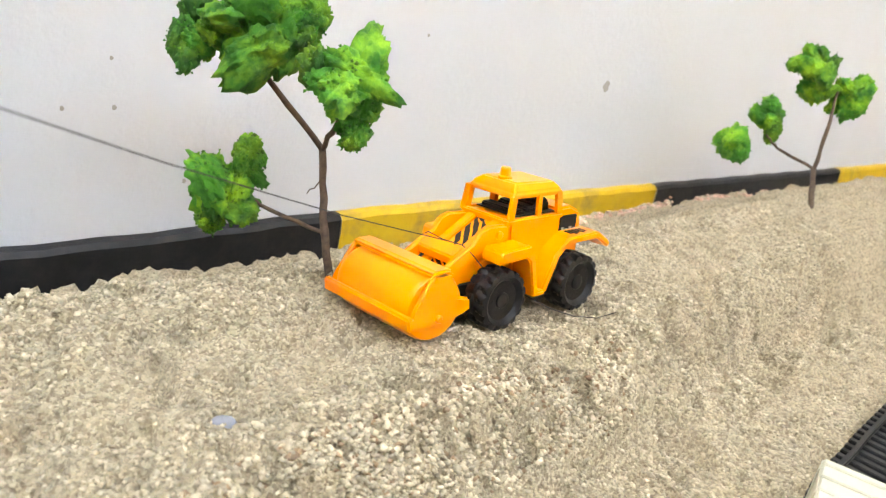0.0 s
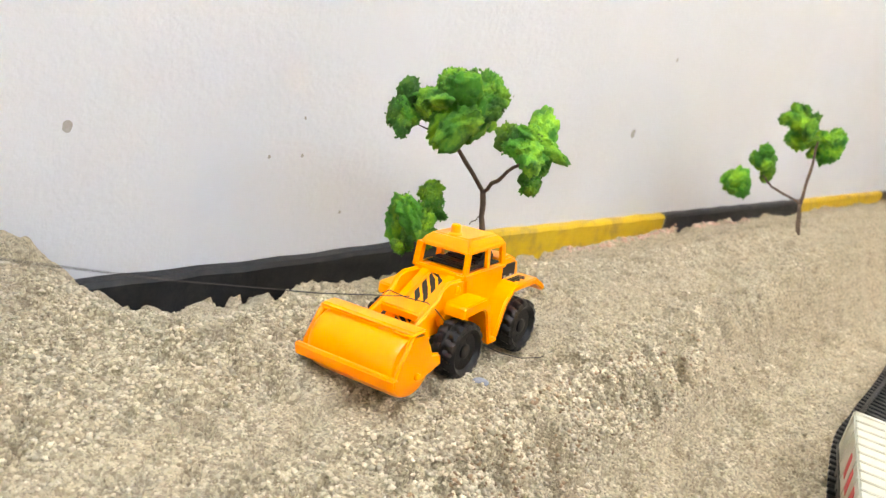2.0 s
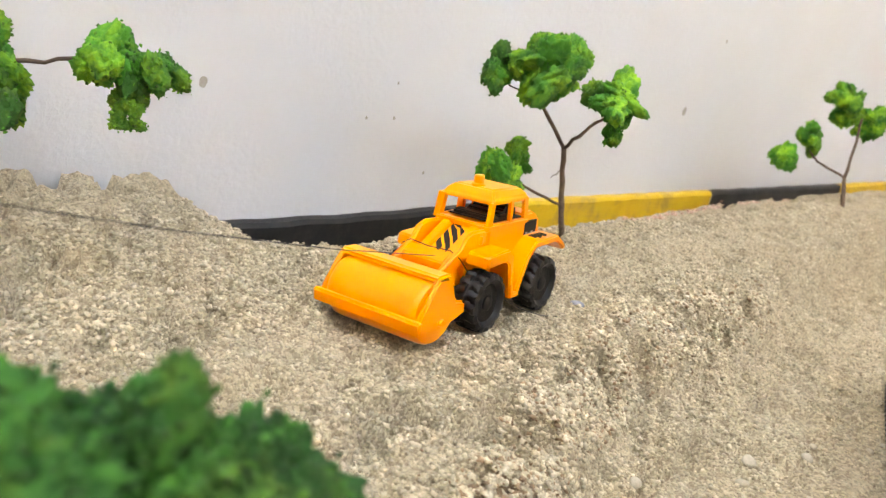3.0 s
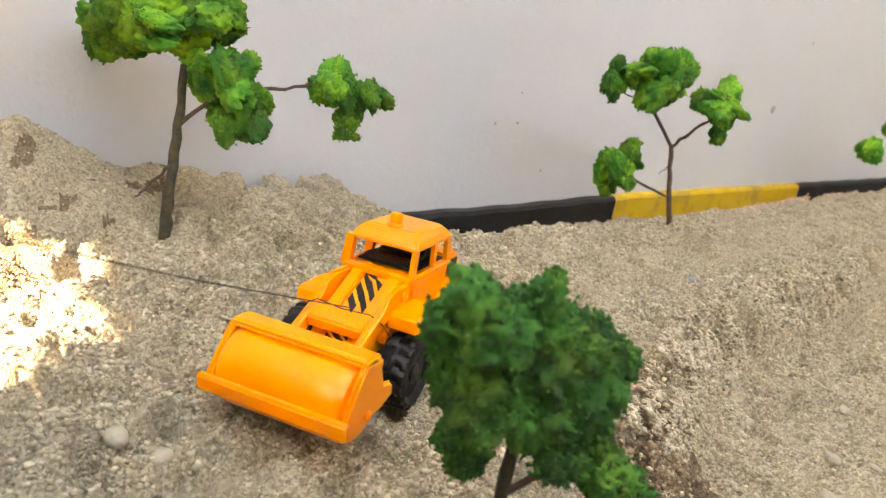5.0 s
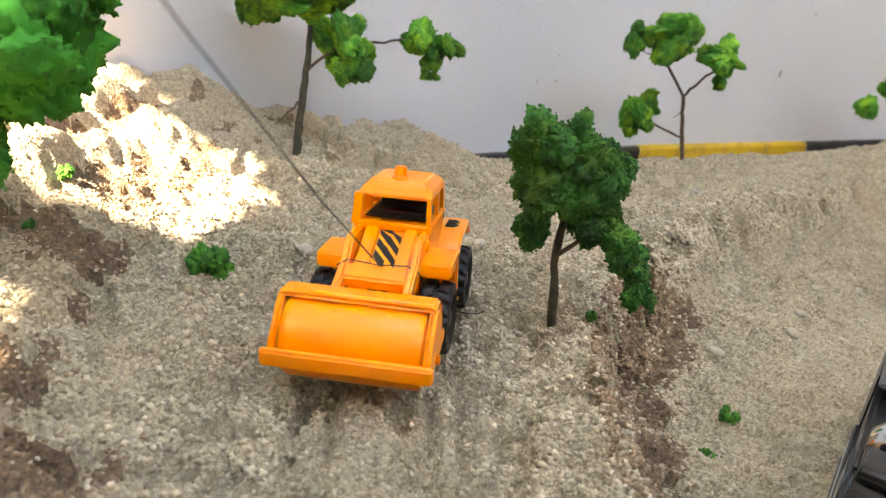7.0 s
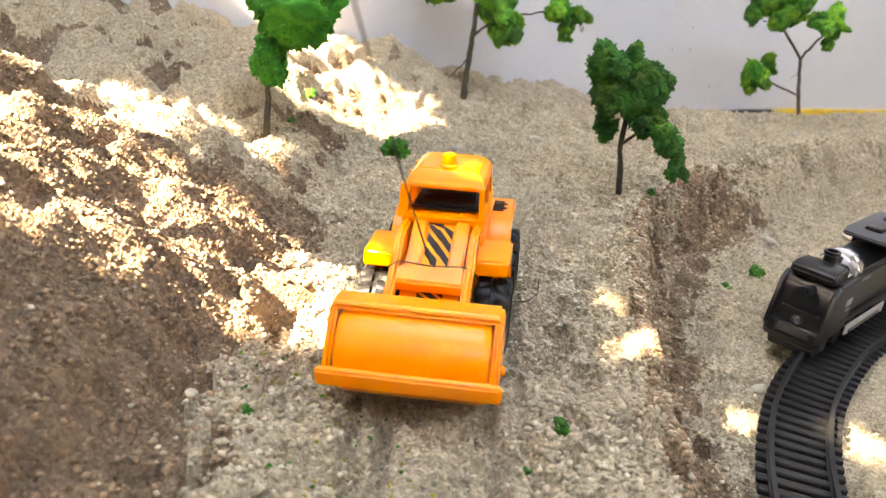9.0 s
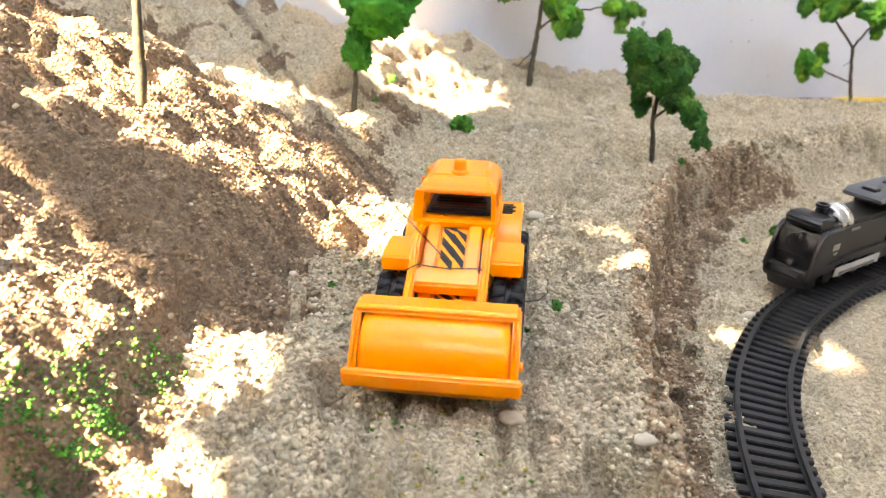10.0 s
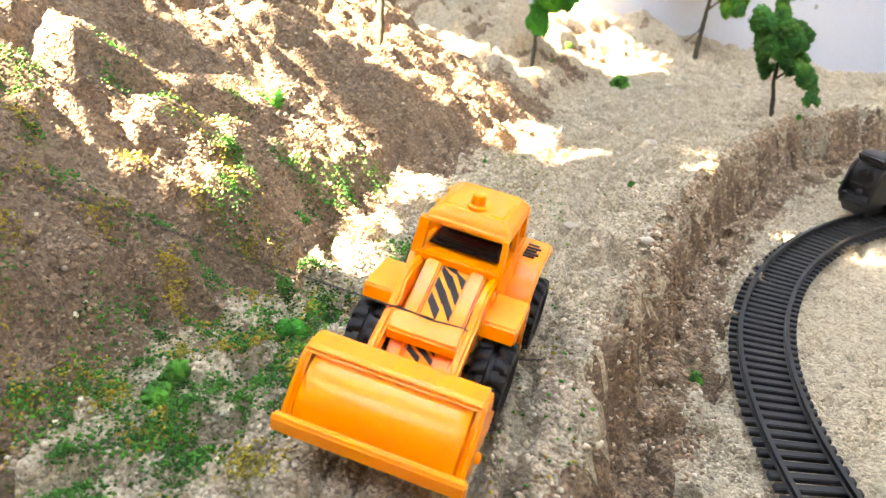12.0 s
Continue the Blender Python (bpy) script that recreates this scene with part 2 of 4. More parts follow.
PATH = [(0.60, 0.40), (0.289, 0.343), (0.152, 0.318), (0.0, 0.272), (-0.183, 0.207), (-0.269, 0.136), (-0.332, 0.053), (-0.446, -0.185), (-0.492, -0.371), (-0.522, -0.604), (-0.54, -0.9), (-0.56, -1.8)]


def land(x, y, fine=True):
    x, y = np.asarray(x, float), np.asarray(y, float)
    wob = 0.006 * lumps(x, y, 0.05, 3) + 0.0035 * lumps(x, y, 0.017, 4)
    drop = -beside(x, y, EDGE[::-1]) + wob          # plus below the bank
    top = 0.051 + 0.04 * np.clip(-y, 0, 0.7)
    low = 0.03 * np.clip(-y - 0.30, 0, 0.5)
    away = WALL_Y + WALL_SLOPE * x - y              # from the house wall
    top = top + (-0.012 - top) * (1 - step(0.0, 0.17, away)) * step(-0.12, -0.03, x) + 0.012 * step(0.5, 0.8, x)
    rise = -beside(x, y, HILL) + 1.2 * wob
    steep = 0.34 + 0.44 * step(0.12, -0.18, y)
    up = np.clip(rise, 0, None)
    hill = steep * up / (1 + (up / 0.30) ** 2) ** 0.5 * step(0.0, 0.05, rise)
    hill = hill + ((0.013 + 0.008 * step(0.0, 0.15, y)) * lumps(x, y, 0.07, 11) + (0.009 + 0.005 * step(-0.1, 0.1, y)) * lumps(x + y, 2.2 * (y - x), 0.05, 13) - 0.008 * (1 - np.abs(lumps(x, y, 0.045, 14))) ** 4) * step(0.02, 0.12, rise)
    bank = step(-0.002, 0.019 + 0.026 * step(-0.28, 0.02, x), drop)
    z = (top + hill) * (1 - bank) + low * bank
    z = z + 0.004 * np.exp(-((drop + 0.012) / 0.012) ** 2) * (0.5 + 0.5 * lumps(x, y, 0.03, 8))
    # wheel ruts along the way the toy has come
    off = beside(x, y, PATH)
    rut = np.exp(-((np.abs(off) - 0.021) / 0.0032) ** 2) + np.exp(-((np.abs(off) - 0.034) / 0.0032) ** 2)
    z = z - 0.0085 * rut * step(0.2, 0.0, y)
    z = z - 0.0055 * np.exp(-(off / 0.045) ** 2) * step(0.02, 0.15, y)
    calm = 1 - 0.6 * np.exp(-(off / 0.035) ** 2)
    z = z + calm * (0.0045 * lumps(x, y, 0.045, 1) + 0.0028 * lumps(x, y, 0.018, 2))
    flat = step(0.05, 0.09, drop)
    z = z * (1 - flat) + (low + 0.25 * (z - low)) * flat
    if fine:
        rough = (1.25 - 0.45 * step(0.0, 0.08, rise)) * (0.4 + 0.6 * calm) * (1 - 0.55 * flat)
        clods = 0.0085 * (crumbs_of(x, y, 0.013, 5) - 0.7) * (0.55 + 0.6 * lumps(x, y, 0.04, 12)) + 0.0045 * (crumbs_of(x, y, 0.0062, 6) - 0.7) + 0.0016 * lumps(x, y, 0.0055, 41)
        pits = (1 - 0.6 * step(0.0, 0.08, rise)) * 0.012 * step(0.34, 0.66, lumps(x, y, 0.017, 42)) + 0.0075 * step(0.36, 0.64, lumps(x, y, 0.009, 43))
        z = z + rough * (clods - pits)
    return z


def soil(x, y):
    """Where brown soil replaces the pale grit; on the bank it also paints in shade."""
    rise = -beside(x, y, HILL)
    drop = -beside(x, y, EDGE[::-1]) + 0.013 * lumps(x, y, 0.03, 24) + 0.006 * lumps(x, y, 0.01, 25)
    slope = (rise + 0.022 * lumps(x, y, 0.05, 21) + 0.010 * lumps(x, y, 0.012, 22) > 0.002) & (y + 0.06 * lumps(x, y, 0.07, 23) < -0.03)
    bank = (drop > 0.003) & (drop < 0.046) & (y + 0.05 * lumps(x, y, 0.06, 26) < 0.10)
    # furrow hollows get the brown too, so their dark creases are in the colour
    hollow = (rise > 0.035) & (y > -0.06) & (lumps(x + y, 2.2 * (y - x), 0.05, 13) + 0.4 * lumps(x, y, 0.012, 22) < -0.22)
    return slope | bank | hollow


def height(x, y):
    return float(land(np.array([x]), np.array([y]), False)[0])


# ---- large structure ----
def axis(stops):
    out = []
    for a, b, s in stops:
        out += list(np.arange(a, b - s / 2, s))
    return np.array(out + [stops[-1][1]])


def wall_frame():
    return pose(0, WALL_Y, 0, 0, 0, math.degrees(math.atan(WALL_SLOPE)))


def build_sand():
    xs = axis([(-1.6, -0.95, 0.012), (-0.95, 0.62, FINE), (0.62, 1.0, 0.005), (1.0, 2.2, 0.015)])
    ys = axis([(-1.7, -0.86, 0.012), (-0.86, 0.60, FINE), (0.60, 0.95, 0.006)])
    gx, gy = np.meshgrid(xs, ys)
    gy = np.minimum(gy, WALL_Y + WALL_SLOPE * gx + 0.004)
    gz = land(gx, gy)
    # crumbling face of the bank, worn in and out
    face = -beside(gx, gy, EDGE[::-1])
    worn = step(-0.01, 0.004, face) * step(0.045, 0.02, face)
    gx = gx + worn * (0.004 * lumps(gy * 1.3, gz * 2, 0.016, 61) + 0.003 * lumps(gy * 1.7, gz * 2, 0.007, 62))
    gy = gy + worn * 0.003 * lumps(gx * 1.7, gz * 2, 0.008, 63)
    nx, ny = len(xs), len(ys)
    i = np.arange(nx * ny).reshape(ny, nx)
    faces = np.stack([i[:-1, :-1], i[:-1, 1:], i[1:, 1:], i[1:, :-1]], -1).reshape(-1, 4)
    ob = mesh_object("ground", np.stack([gx, gy, gz], -1).reshape(-1, 3), faces, SAND, None, True)
    ob.data.materials.append(SOIL_SHADE)
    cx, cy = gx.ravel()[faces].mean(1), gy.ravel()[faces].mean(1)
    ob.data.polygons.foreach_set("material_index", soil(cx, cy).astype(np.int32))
    tagged(ob, "pale coarse sand shaped into a bank and a hill", "sand", kind="structure")
    tagged(part("floor", block(-9000, 9000, -9000, 9000, -120, -70, 0), CONCRETE), "grey cement floor under the sand layout", "floor", kind="structure")


def build_walls():
    m = wall_frame()
    w = part("wall_north", block(-1700, 3200, 12, 160, -70, 3200, 0), PLASTER)
    w.matrix_world = m
    tagged(w, "plain off-white painted plaster wall", "wall", kind="structure")
    for u, z, r in ((-0.083, 0.126, 3.6), (0.105, 0.138, 1.2), (0.076, 0.105, 1.4), (0.663, 0.233, 2.2), (0.611, 0.135, 5.0), (0.108, 0.106, 1.5), (0.159, 0.053, 1.5), (-0.21, 0.21, 2.0), (0.36, 0.17, 1.3)):
        bm = bmesh.new()
        bm.faces.new([bm.verts.new((1000 * u + r * (1 + 0.25 * math.sin(3 * k + r)) * math.cos(k * 0.6283), 11.6, 1000 * z + 1.25 * r * math.sin(k * 0.6283))) for k in range(10)])
        part("stain", bm, FLECK, w, "small tan fleck on the plaster")
    # skirting in painted lengths
    base = empty("baseboard", m)
    tagged(base, "black and yellow painted kerb along the foot of the wall", "kerb", kind="structure")
    stops = [-1640, -1180, -650, -170, 293, 744, 1255, 1735, 2200, 2700]
    for k, (a, b) in enumerate(zip(stops, stops[1:])):
        dark = k % 2 == 1
        bm = bmesh.new()
        n = 24
        rows = [(0, -70), (0, 17), (3.5, 20.5), (14, 21)]
        grid = [[bm.verts.new((a + (b - a) * i / n, y + 0.7 * math.sin(i * 2.3 + k), z + 0.6 * math.sin(i * 1.7 + k) - 6.5 * float(step(360, 60, a + (b - a) * i / n)))) for i in range(n + 1)] for y, z in rows]
        for p, q in zip(grid, grid[1:]):
            for i in range(n):
                bm.faces.new((p[i], p[i + 1], q[i + 1], q[i]))
        part("kerb_length", bm, KERB_BLACK if dark else KERB_YELLOW, base, "black painted length" if dark else "yellow painted length")
    # unseen walls and roofs, added to block and steer sun and sky light
    wy0, wy1, wz0, wz1 = -1050, 240, 720, 1420
    bm = block(-1700, -1500, -2000, wy0, -70, 5200, 0)
    block(-1700, -1500, wy1, 700, -70, 5200, 0, bm)
    block(-1700, -1500, wy0, wy1, -70, wz0, 0, bm)
    block(-1700, -1500, wy0, wy1, wz1, 5200, 0, bm)
    tagged(part("added_wall_west", bm, PLASTER), "unseen off-white wall added to let sun in by one hole", "wall", kind="structure")
    tagged(part("ceiling", block(200, 2050, -2000, 700, 2600, 2720, 0), UNSEEN_GREY), "unseen dull grey roof added to darken the east side", "ceiling", kind="structure")
    tagged(part("added_roof_south", block(-1500, 200, -2000, -800, 2600, 2720, 0), UNSEEN_GREY), "unseen dull grey roof added to darken the south side", "ceiling", kind="structure")
    tagged(part("added_wall_east", block(2050, 2200, -2150, 1100, -70, 3200, 0), UNSEEN_GREY), "unseen dull grey wall added to close off light from the east", "wall", kind="structure")
    tagged(part("added_wall_south", block(-1700, 2050, -2150, -2000, -70, 1900, 0), UNSEEN_GREY), "unseen low dull grey wall added to let in light above it", "wall", kind="structure")


# gaps in the added leaf screen, by the sunny spots that they throw on the land: x, y and the half widths
GAPS = [(-0.45, 0.41, 0.05, 0.09), (-0.41, 0.30, 0.05, 0.08), (-0.40, 0.22, 0.055, 0.05), (-0.353, 0.166, 0.024, 0.026), (-0.475, 0.25, 0.035, 0.055), (-0.45, 0.20, 0.035, 0.025),
        (-0.47, -0.19, 0.045, 0.018), (-0.350, -0.172, 0.007, 0.011), (-0.372, -0.245, 0.007, 0.008), (-0.275, -0.212, 0.010, 0.016), (-0.19, -0.235, 0.035, 0.016),
        (-0.69, -0.125, 0.05, 0.05), (-0.64, -0.155, 0.055, 0.06), (-0.585, -0.155, 0.055, 0.065), (-0.53, -0.145, 0.045, 0.06), (-0.60, 0.04, 0.065, 0.075),
        (-0.785, -0.32, 0.055, 0.05), (-0.71, -0.34, 0.04, 0.018), (-0.635, -0.365, 0.045, 0.033), (-0.622, -0.487, 0.042, 0.023), (-0.655, -0.525, 0.02, 0.014), (-0.72, -0.47, 0.05, 0.04)]


def build_leaf_screen():
    """An unseen, added leaf screen outside the wall; its gaps place the sun patches."""
    rng = np.random.default_rng(5)
    t = empty("leaf_screen", pose(-1.95, -0.3, -0.07))
    tagged(t, "unseen leaf screen added to shape the sun patches", "tree")
    part("trunk", tube([(-60, 40, 0), (-30, 10, 500), (-60, 0, 1000), (-40, 20, 1500)], [60, 50, 40, 20], 10), BARK, t)
    v, f = [], []
    s = np.array(TO_SUN)
    spots = [(cx, cy, rx + 0.008, ry + 0.008, height(cx, cy)) for cx, cy, rx, ry in GAPS]
    for y in np.arange(-1.35, 0.55, 0.015):
        for z in np.arange(0.62, 1.62, 0.015):
            p = np.array([-1.78, y, z]) + rng.normal(0, 0.004, 3)
            ragged = 1 + 0.75 * float(lumps(np.array([y]), np.array([z]), 0.035, 51)[0]) + rng.normal(0, 0.15)
            gap = False
            for cx, cy, rx, ry, cz in spots:
                k = (p[2] - cz) / s[2]
                gx, gy = p[0] - s[0] * k, p[1] - s[1] * k
                if ((gx - cx) / rx) ** 2 + ((gy - cy) / ry) ** 2 < ragged:
                    gap = True
                    break
            if gap:
                continue
            a = Vector((rng.normal(), rng.normal(), rng.normal())).normalized() * 0.35 + Vector((-0.7, -0.25, 0.67))
            q = a.normalized().to_track_quat("Z", "Y").to_matrix() @ Matrix.Rotation(rng.uniform(0, 6.28), 3, "Z")
            n0 = len(v)
            for c in ((-0.021, 0, 0), (0, -0.017, 0.001), (0.021, 0, 0), (0, 0.017, 0.001)):
                v.append(tuple(Vector(p) - t.location + q @ Vector(c)))
            f.append((n0, n0 + 1, n0 + 2, n0 + 3))
    tagged(mesh_object("crown", v, f, SCREEN_LEAF, t), kind="stuff")


build_sand()
build_walls()
build_leaf_screen()


# ---- the toy wheel loader with its road roller ----
def build_wheel(parent, name_side):
    w = empty("wheel")
    w.parent = parent
    m = Matrix.Rotation(radians(90 * -name_side), 4, "X")
    bm = bmesh.new()
    outline = [(6, -7.5, 0), (13.5, -7.5, 0), (15.2, -6.8, 1), (15.6, -5.6, 1), (15.8, -4, 1), (15.8, -1.3, 1), (15.5, -0.9, 0), (15.5, 0.9, 0), (15.8, 1.3, 2), (15.8, 4, 2), (15.6, 5.6, 2), (15.2, 6.8, 2), (13.5, 7.5, 0), (11.8, 6.4, 0), (10.8, 5.0, 0), (6, 5.0, 0)]
    rings, n = [], 96
    for r, h, lug in ((1.06 * r_, 1.08 * h_, g_) for r_, h_, g_ in outline):
        ring = []
        for k in range(n):
            phase = (k + (3 if lug == 2 else 0) + 0.35 * h * (1 if lug == 2 else -1)) % 6
            up = 1.3 if lug and phase < 3.6 else 0.0
            a = 2 * math.pi * k / n
            ring.append(bm.verts.new(((r + up) * math.cos(a), h, (r + up) * math.sin(a))))
        rings.append(ring)
    for p, q in zip(rings, rings[1:]):
        for k in range(n):
            bm.faces.new((p[k], p[(k + 1) % n], q[(k + 1) % n], q[k]))
    bm.faces.new(rings[0])
    bm.faces.new(rings[-1][::-1])
    tyre = part("tyre", bm, RUBBER, w, "black moulded tyre with chunky tread")
    bm = spun([(3, -5.5), (10.7, -5.5), (10.7, 4.0), (9.6, 5.4), (8.6, 4.2), (4.4, 4.2), (4.2, 6.4), (3.2, 7.0), (1, 7.0)], 28, m @ Matrix.Diagonal((1.1, 1.1, 1, 1)))
    for k in range(6):
        a = 2 * math.pi * k / 6
        bmesh.ops.create_cone(bm, cap_ends=True, segments=10, radius1=1.3, radius2=1.1, depth=1.6, matrix=Matrix.Rotation(a, 4, "Y") @ Matrix.Translation((7.0, name_side * 4.8, 0)) @ Matrix.Rotation(radians(90), 4, "X"))
    part("rim", bm, BLACK, w, "black six-hole rim")
    return w


def build_loader():
    ld = empty("toy_wheel_loader")
    tagged(ld, "bright orange-yellow plastic toy loader with a front roller", "toy vehicle")
    part("chassis", slab([(-46, 13), (50, 13), (54, 18), (50, 25), (-46, 25)], -14, 14), BLACK, ld, "black plastic underframe")
    # hood between the lifting arms
    hood = part("hood", slab([(8, 22), (58, 20), (61, 24), (60, 28), (46, 41), (19, 56), (8, 59)], -13.0, 13.0, 1.4), ORANGE, ld)
    for n, (x0, z0, x1, z1, half) in enumerate([(46.2, 41.5, 20, 55.9, 5.8), (59.0, 29.6, 48, 39.8, 5.8)]):
        bm = bmesh.new()
        d = Vector((x1 - x0, 0, z1 - z0))
        up = Vector((-d.z, 0, d.x)).normalized()
        if up.z < 0:
            up = -up
        base = Vector((x0, 0, z0)) + up * 0.35
        st = part("sticker", bmesh_quad([base + Vector((0, -half, 0)), base + Vector((0, half, 0)), base + d + Vector((0, half, 0)), base + d + Vector((0, -half, 0))]), STICKER_PALE, hood, "hazard-striped sticker")
        bm = bmesh.new()
        for k in range(4):
            s0 = -0.14 + 0.27 * k
            first = [(s0, 1), (s0 + 0.17, 1), (s0 + 0.47, -0.1), (s0 + 0.30, -0.1)]
            tail = [(s0 + 0.22, 0.12), (s0 + 0.41, 0.12), (s0 + 0.66, -0.95), (s0 + 0.49, -0.95)]
            for poly in (first, tail):
                pts = [base + up * 0.25 + d * min(max(u, 0.02), 0.98) + Vector((0, half * v, 0)) for u, v in poly]
                if (pts[0] - pts[1]).length > 0.5:
                    bm.faces.new([bm.verts.new(p) for p in pts])
        part("stripes", bm, STICKER_DARK, st, "black diagonal stripes")
    for sy in (-1, 1):
        part("hood_cheek", slab([(12, 50), (12, 60), (22, 57.6), (46, 44), (61, 29.5), (59, 25), (44, 38)], *sorted((sy * 6.4, sy * 13.0)), 0.8), ORANGE, hood)
    # cab
    cab = part("cab", slab([(-27, 22), (14, 22), (19, 54), (19, 59), (-27, 59)], -18.6, 18.6, 1.8), ORANGE, ld)
    rim_ = bmesh.new()
    block(-28, 21, -19.6, -16.2, 57.0, 60.2, 0, rim_)
    block(-28, 21, 16.2, 19.6, 57.0, 60.2, 0, rim_)
    block(17.4, 21.4, -19.2, 19.2, 55.6, 60.0, 0, rim_)
    part("window_sill", soften(rim_, 0.9), ORANGE, cab)
    for sy in (-1, 1):
        for xb, xt, half in ((18.4, 16.2, 2.2), (-6, -6, 1.6), (-25, -23.5, 2.4)):
            part("pillar", soften(hexa([(xb - half, sy * 18.9 - 2.2, 58), (xb + half, sy * 18.9 - 2.2, 58), (xb + half, sy * 18.9 + (0 if sy > 0 else 2.2) , 58), (xb - half, sy * 18.9 + (0 if sy > 0 else 2.2), 58)],
                                      [(xt - half, sy * 18.2 - 2.2, 73.2), (xt + half, sy * 18.2 - 2.2, 73.2), (xt + half, sy * 18.2 + (0 if sy > 0 else 2.2), 73.2), (xt - half, sy * 18.2 + (0 if sy > 0 else 2.2), 73.2)]), 0.6), ORANGE, cab)
    lo = [(18.2, -18.8, 71.6), (18.2, 18.8, 71.6), (-26, 18.8, 71.6), (-26, -18.8, 71.6)]
    mid = [(17.2, -18.3, 75.2), (17.2, 18.3, 75.2), (-25.4, 18.3, 75.2), (-25.4, -18.3, 75.2)]
    hi = [(11.5, -13.5, 80.0), (11.5, 13.5, 80.0), (-21, 13.5, 79.4), (-21, -13.5, 79.4)]
    inner = [(15.6, -16.2, 71.6), (15.6, 16.2, 71.6), (-23.6, 16.2, 71.6), (-23.6, -16.2, 71.6)]
    top_in = [(10.5, -12.5, 78.0), (10.5, 12.5, 78.0), (-20, 12.5, 77.6), (-20, -12.5, 77.6)]
    bm = bmesh.new()
    rings = [[bm.verts.new(p) for p in r] for r in (top_in, inner, lo, mid, hi)]
    bm.faces.new(rings[0])
    bm.faces.new(rings[-1])
    for a, b in zip(rings, rings[1:]):
        for k in range(4):
            bm.faces.new((a[k], a[(k + 1) % 4], b[(k + 1) % 4], b[k]))
    bmesh.ops.recalc_face_normals(bm, faces=bm.faces[:])
    part("roof", soften(bm, 1.2, 3), ORANGE, cab)
    part("beacon", spun([(4.6, 79.0), (4.4, 80.8), (3.6, 81.4), (3.3, 81.6), (3.1, 85.6), (2.4, 86.4), (0.5, 86.5)], 20, Matrix.Translation((7, 0, 0))), ORANGE, cab, "small round roof beacon")
    part("seat", slab([(-22, 60), (-2, 60), (-2, 64), (-9, 64.5), (-10.5, 68.8), (-17, 69.4), (-22, 66)], -12.5, 12.5, 1.2), BLACK, cab, "black moulded seat")
    part("dashboard", block(2, 10, -14, 14, 60, 63.5), BLACK, cab, "black dashboard")
    part("cab_floor", block(-25, 12, -16, 16, 60.2, 60.9, 0.2), BLACK, cab, "black cab interior")
    # engine at the back
    eng = part("engine_cover", slab([(-52, 26), (-26, 26), (-26, 62), (-40, 62.5), (-50, 58), (-52, 50)], -15.5, 15.5, 1.6), ORANGE, ld)
    for sy in (-1, 1):
        g = block(-46, -30, sy * 15.7 - 0.6, sy * 15.7 + 0.6, 45, 57, 0.3)
        gr = part("side_grille", g, BLACK, eng, "black side grille with a printed sticker")
        bm = bmesh.new()
        for k in range(4):
            block(-45 + 3.6 * k, -42.6 + 3.6 * k, sy * 16.4 - 0.12, sy * 16.4 + 0.12, 45.8, 48.5 + (k % 2), 0, bm)
        part("print", bm, PALE, gr, "worn pale print")
    # wings over the wheels
    for sy in (-1, 1):
        y0, y1 = sorted((sy * 17.5, sy * 33))
        r0, r1 = sorted((sy * 15.4, sy * 30.5))
        part("front_fender", slab([(39, 39.5), (38, 46.4), (36, 47.2), (14, 48.2), (9, 44), (3.5, 19), (-3.12, 19), (-3.12, 16), (7.28, 16), (13.5, 38.4), (17, 41.0)], y0, y1, 0.9), ORANGE, ld)
        fender = part("rear_fender", slab([(-3.12, 16), (-3.12, 20), (-12.48, 39.4), (-22.88, 47.4), (-52, 48.4), (-65.52, 40.4), (-64.48, 36.4), (-52, 43.9), (-23.92, 43.4), (-16.12, 36.4), (-7.28, 16)], r0, r1, 0.9), ORANGE, ld)
        bm = bmesh.new()
        for k in range(5):
            block(-46 + 3.4 * k, -44.2 + 3.4 * k, *sorted((sy * 19.5, sy * (25 + 1.5 * (k % 2)))), 47.9, 48.5, 0, bm)
        part("print", bm, STICKER_DARK, fender, "worn dark print too small to read")
        part("body_side", slab([(8, 30), (38, 30), (40, 36), (22, 45), (8, 47)], *sorted((sy * 13.2, sy * 17.4)), 0.8), ORANGE, ld)
    # lifting arms
    for sy in (-1, 1):
        y0, y1 = sorted((sy * 14.4, sy * 18.4))
        arm = part("lifting_arm", slab([(19, 57.5), (35, 58), (42, 55.5), (46, 49.5), (75, 33.5), (78, 29), (75, 24), (68, 25), (60, 32), (42, 42), (19, 48)], y0, y1, 1.3), ORANGE, ld)
        part("pivot", spun([(2.6, 0), (2.6, 1.2), (1.8, 1.8), (0.3, 1.8)], 16, Matrix.Translation((27, sy * 18.2, 52)) @ Matrix.Rotation(radians(-90 * sy), 4, "X")), ORANGE, arm)
    part("cross_bar", slab([(48.5, 41), (50.5, 47.2), (58.5, 42.4), (57.5, 36.8), (54, 37.5)], -14.8, 14.8, 1.0), ORANGE, ld)
    # roller and its frame
    fr = part("roller_frame", slab([(72, 37), (75, 36), (82, 41.6), (88.6, 40.2), (90, 42.4), (88, 44.2), (77, 44.2), (73, 41)], -34, 34, 1.7), ORANGE, ld)
    for sy in (-1, 1):
        y0, y1 = sorted((sy * 31.2, sy * 34.6))
        part("side_plate", slab([(60, 19), (61, 26), (70, 28), (76, 42.5), (88.4, 42.8), (92, 39), (102, 24.5), (104, 15.5), (95, 14.2), (86, 13.5), (70, 16)], y0, y1, 1.5), ORANGE, fr)
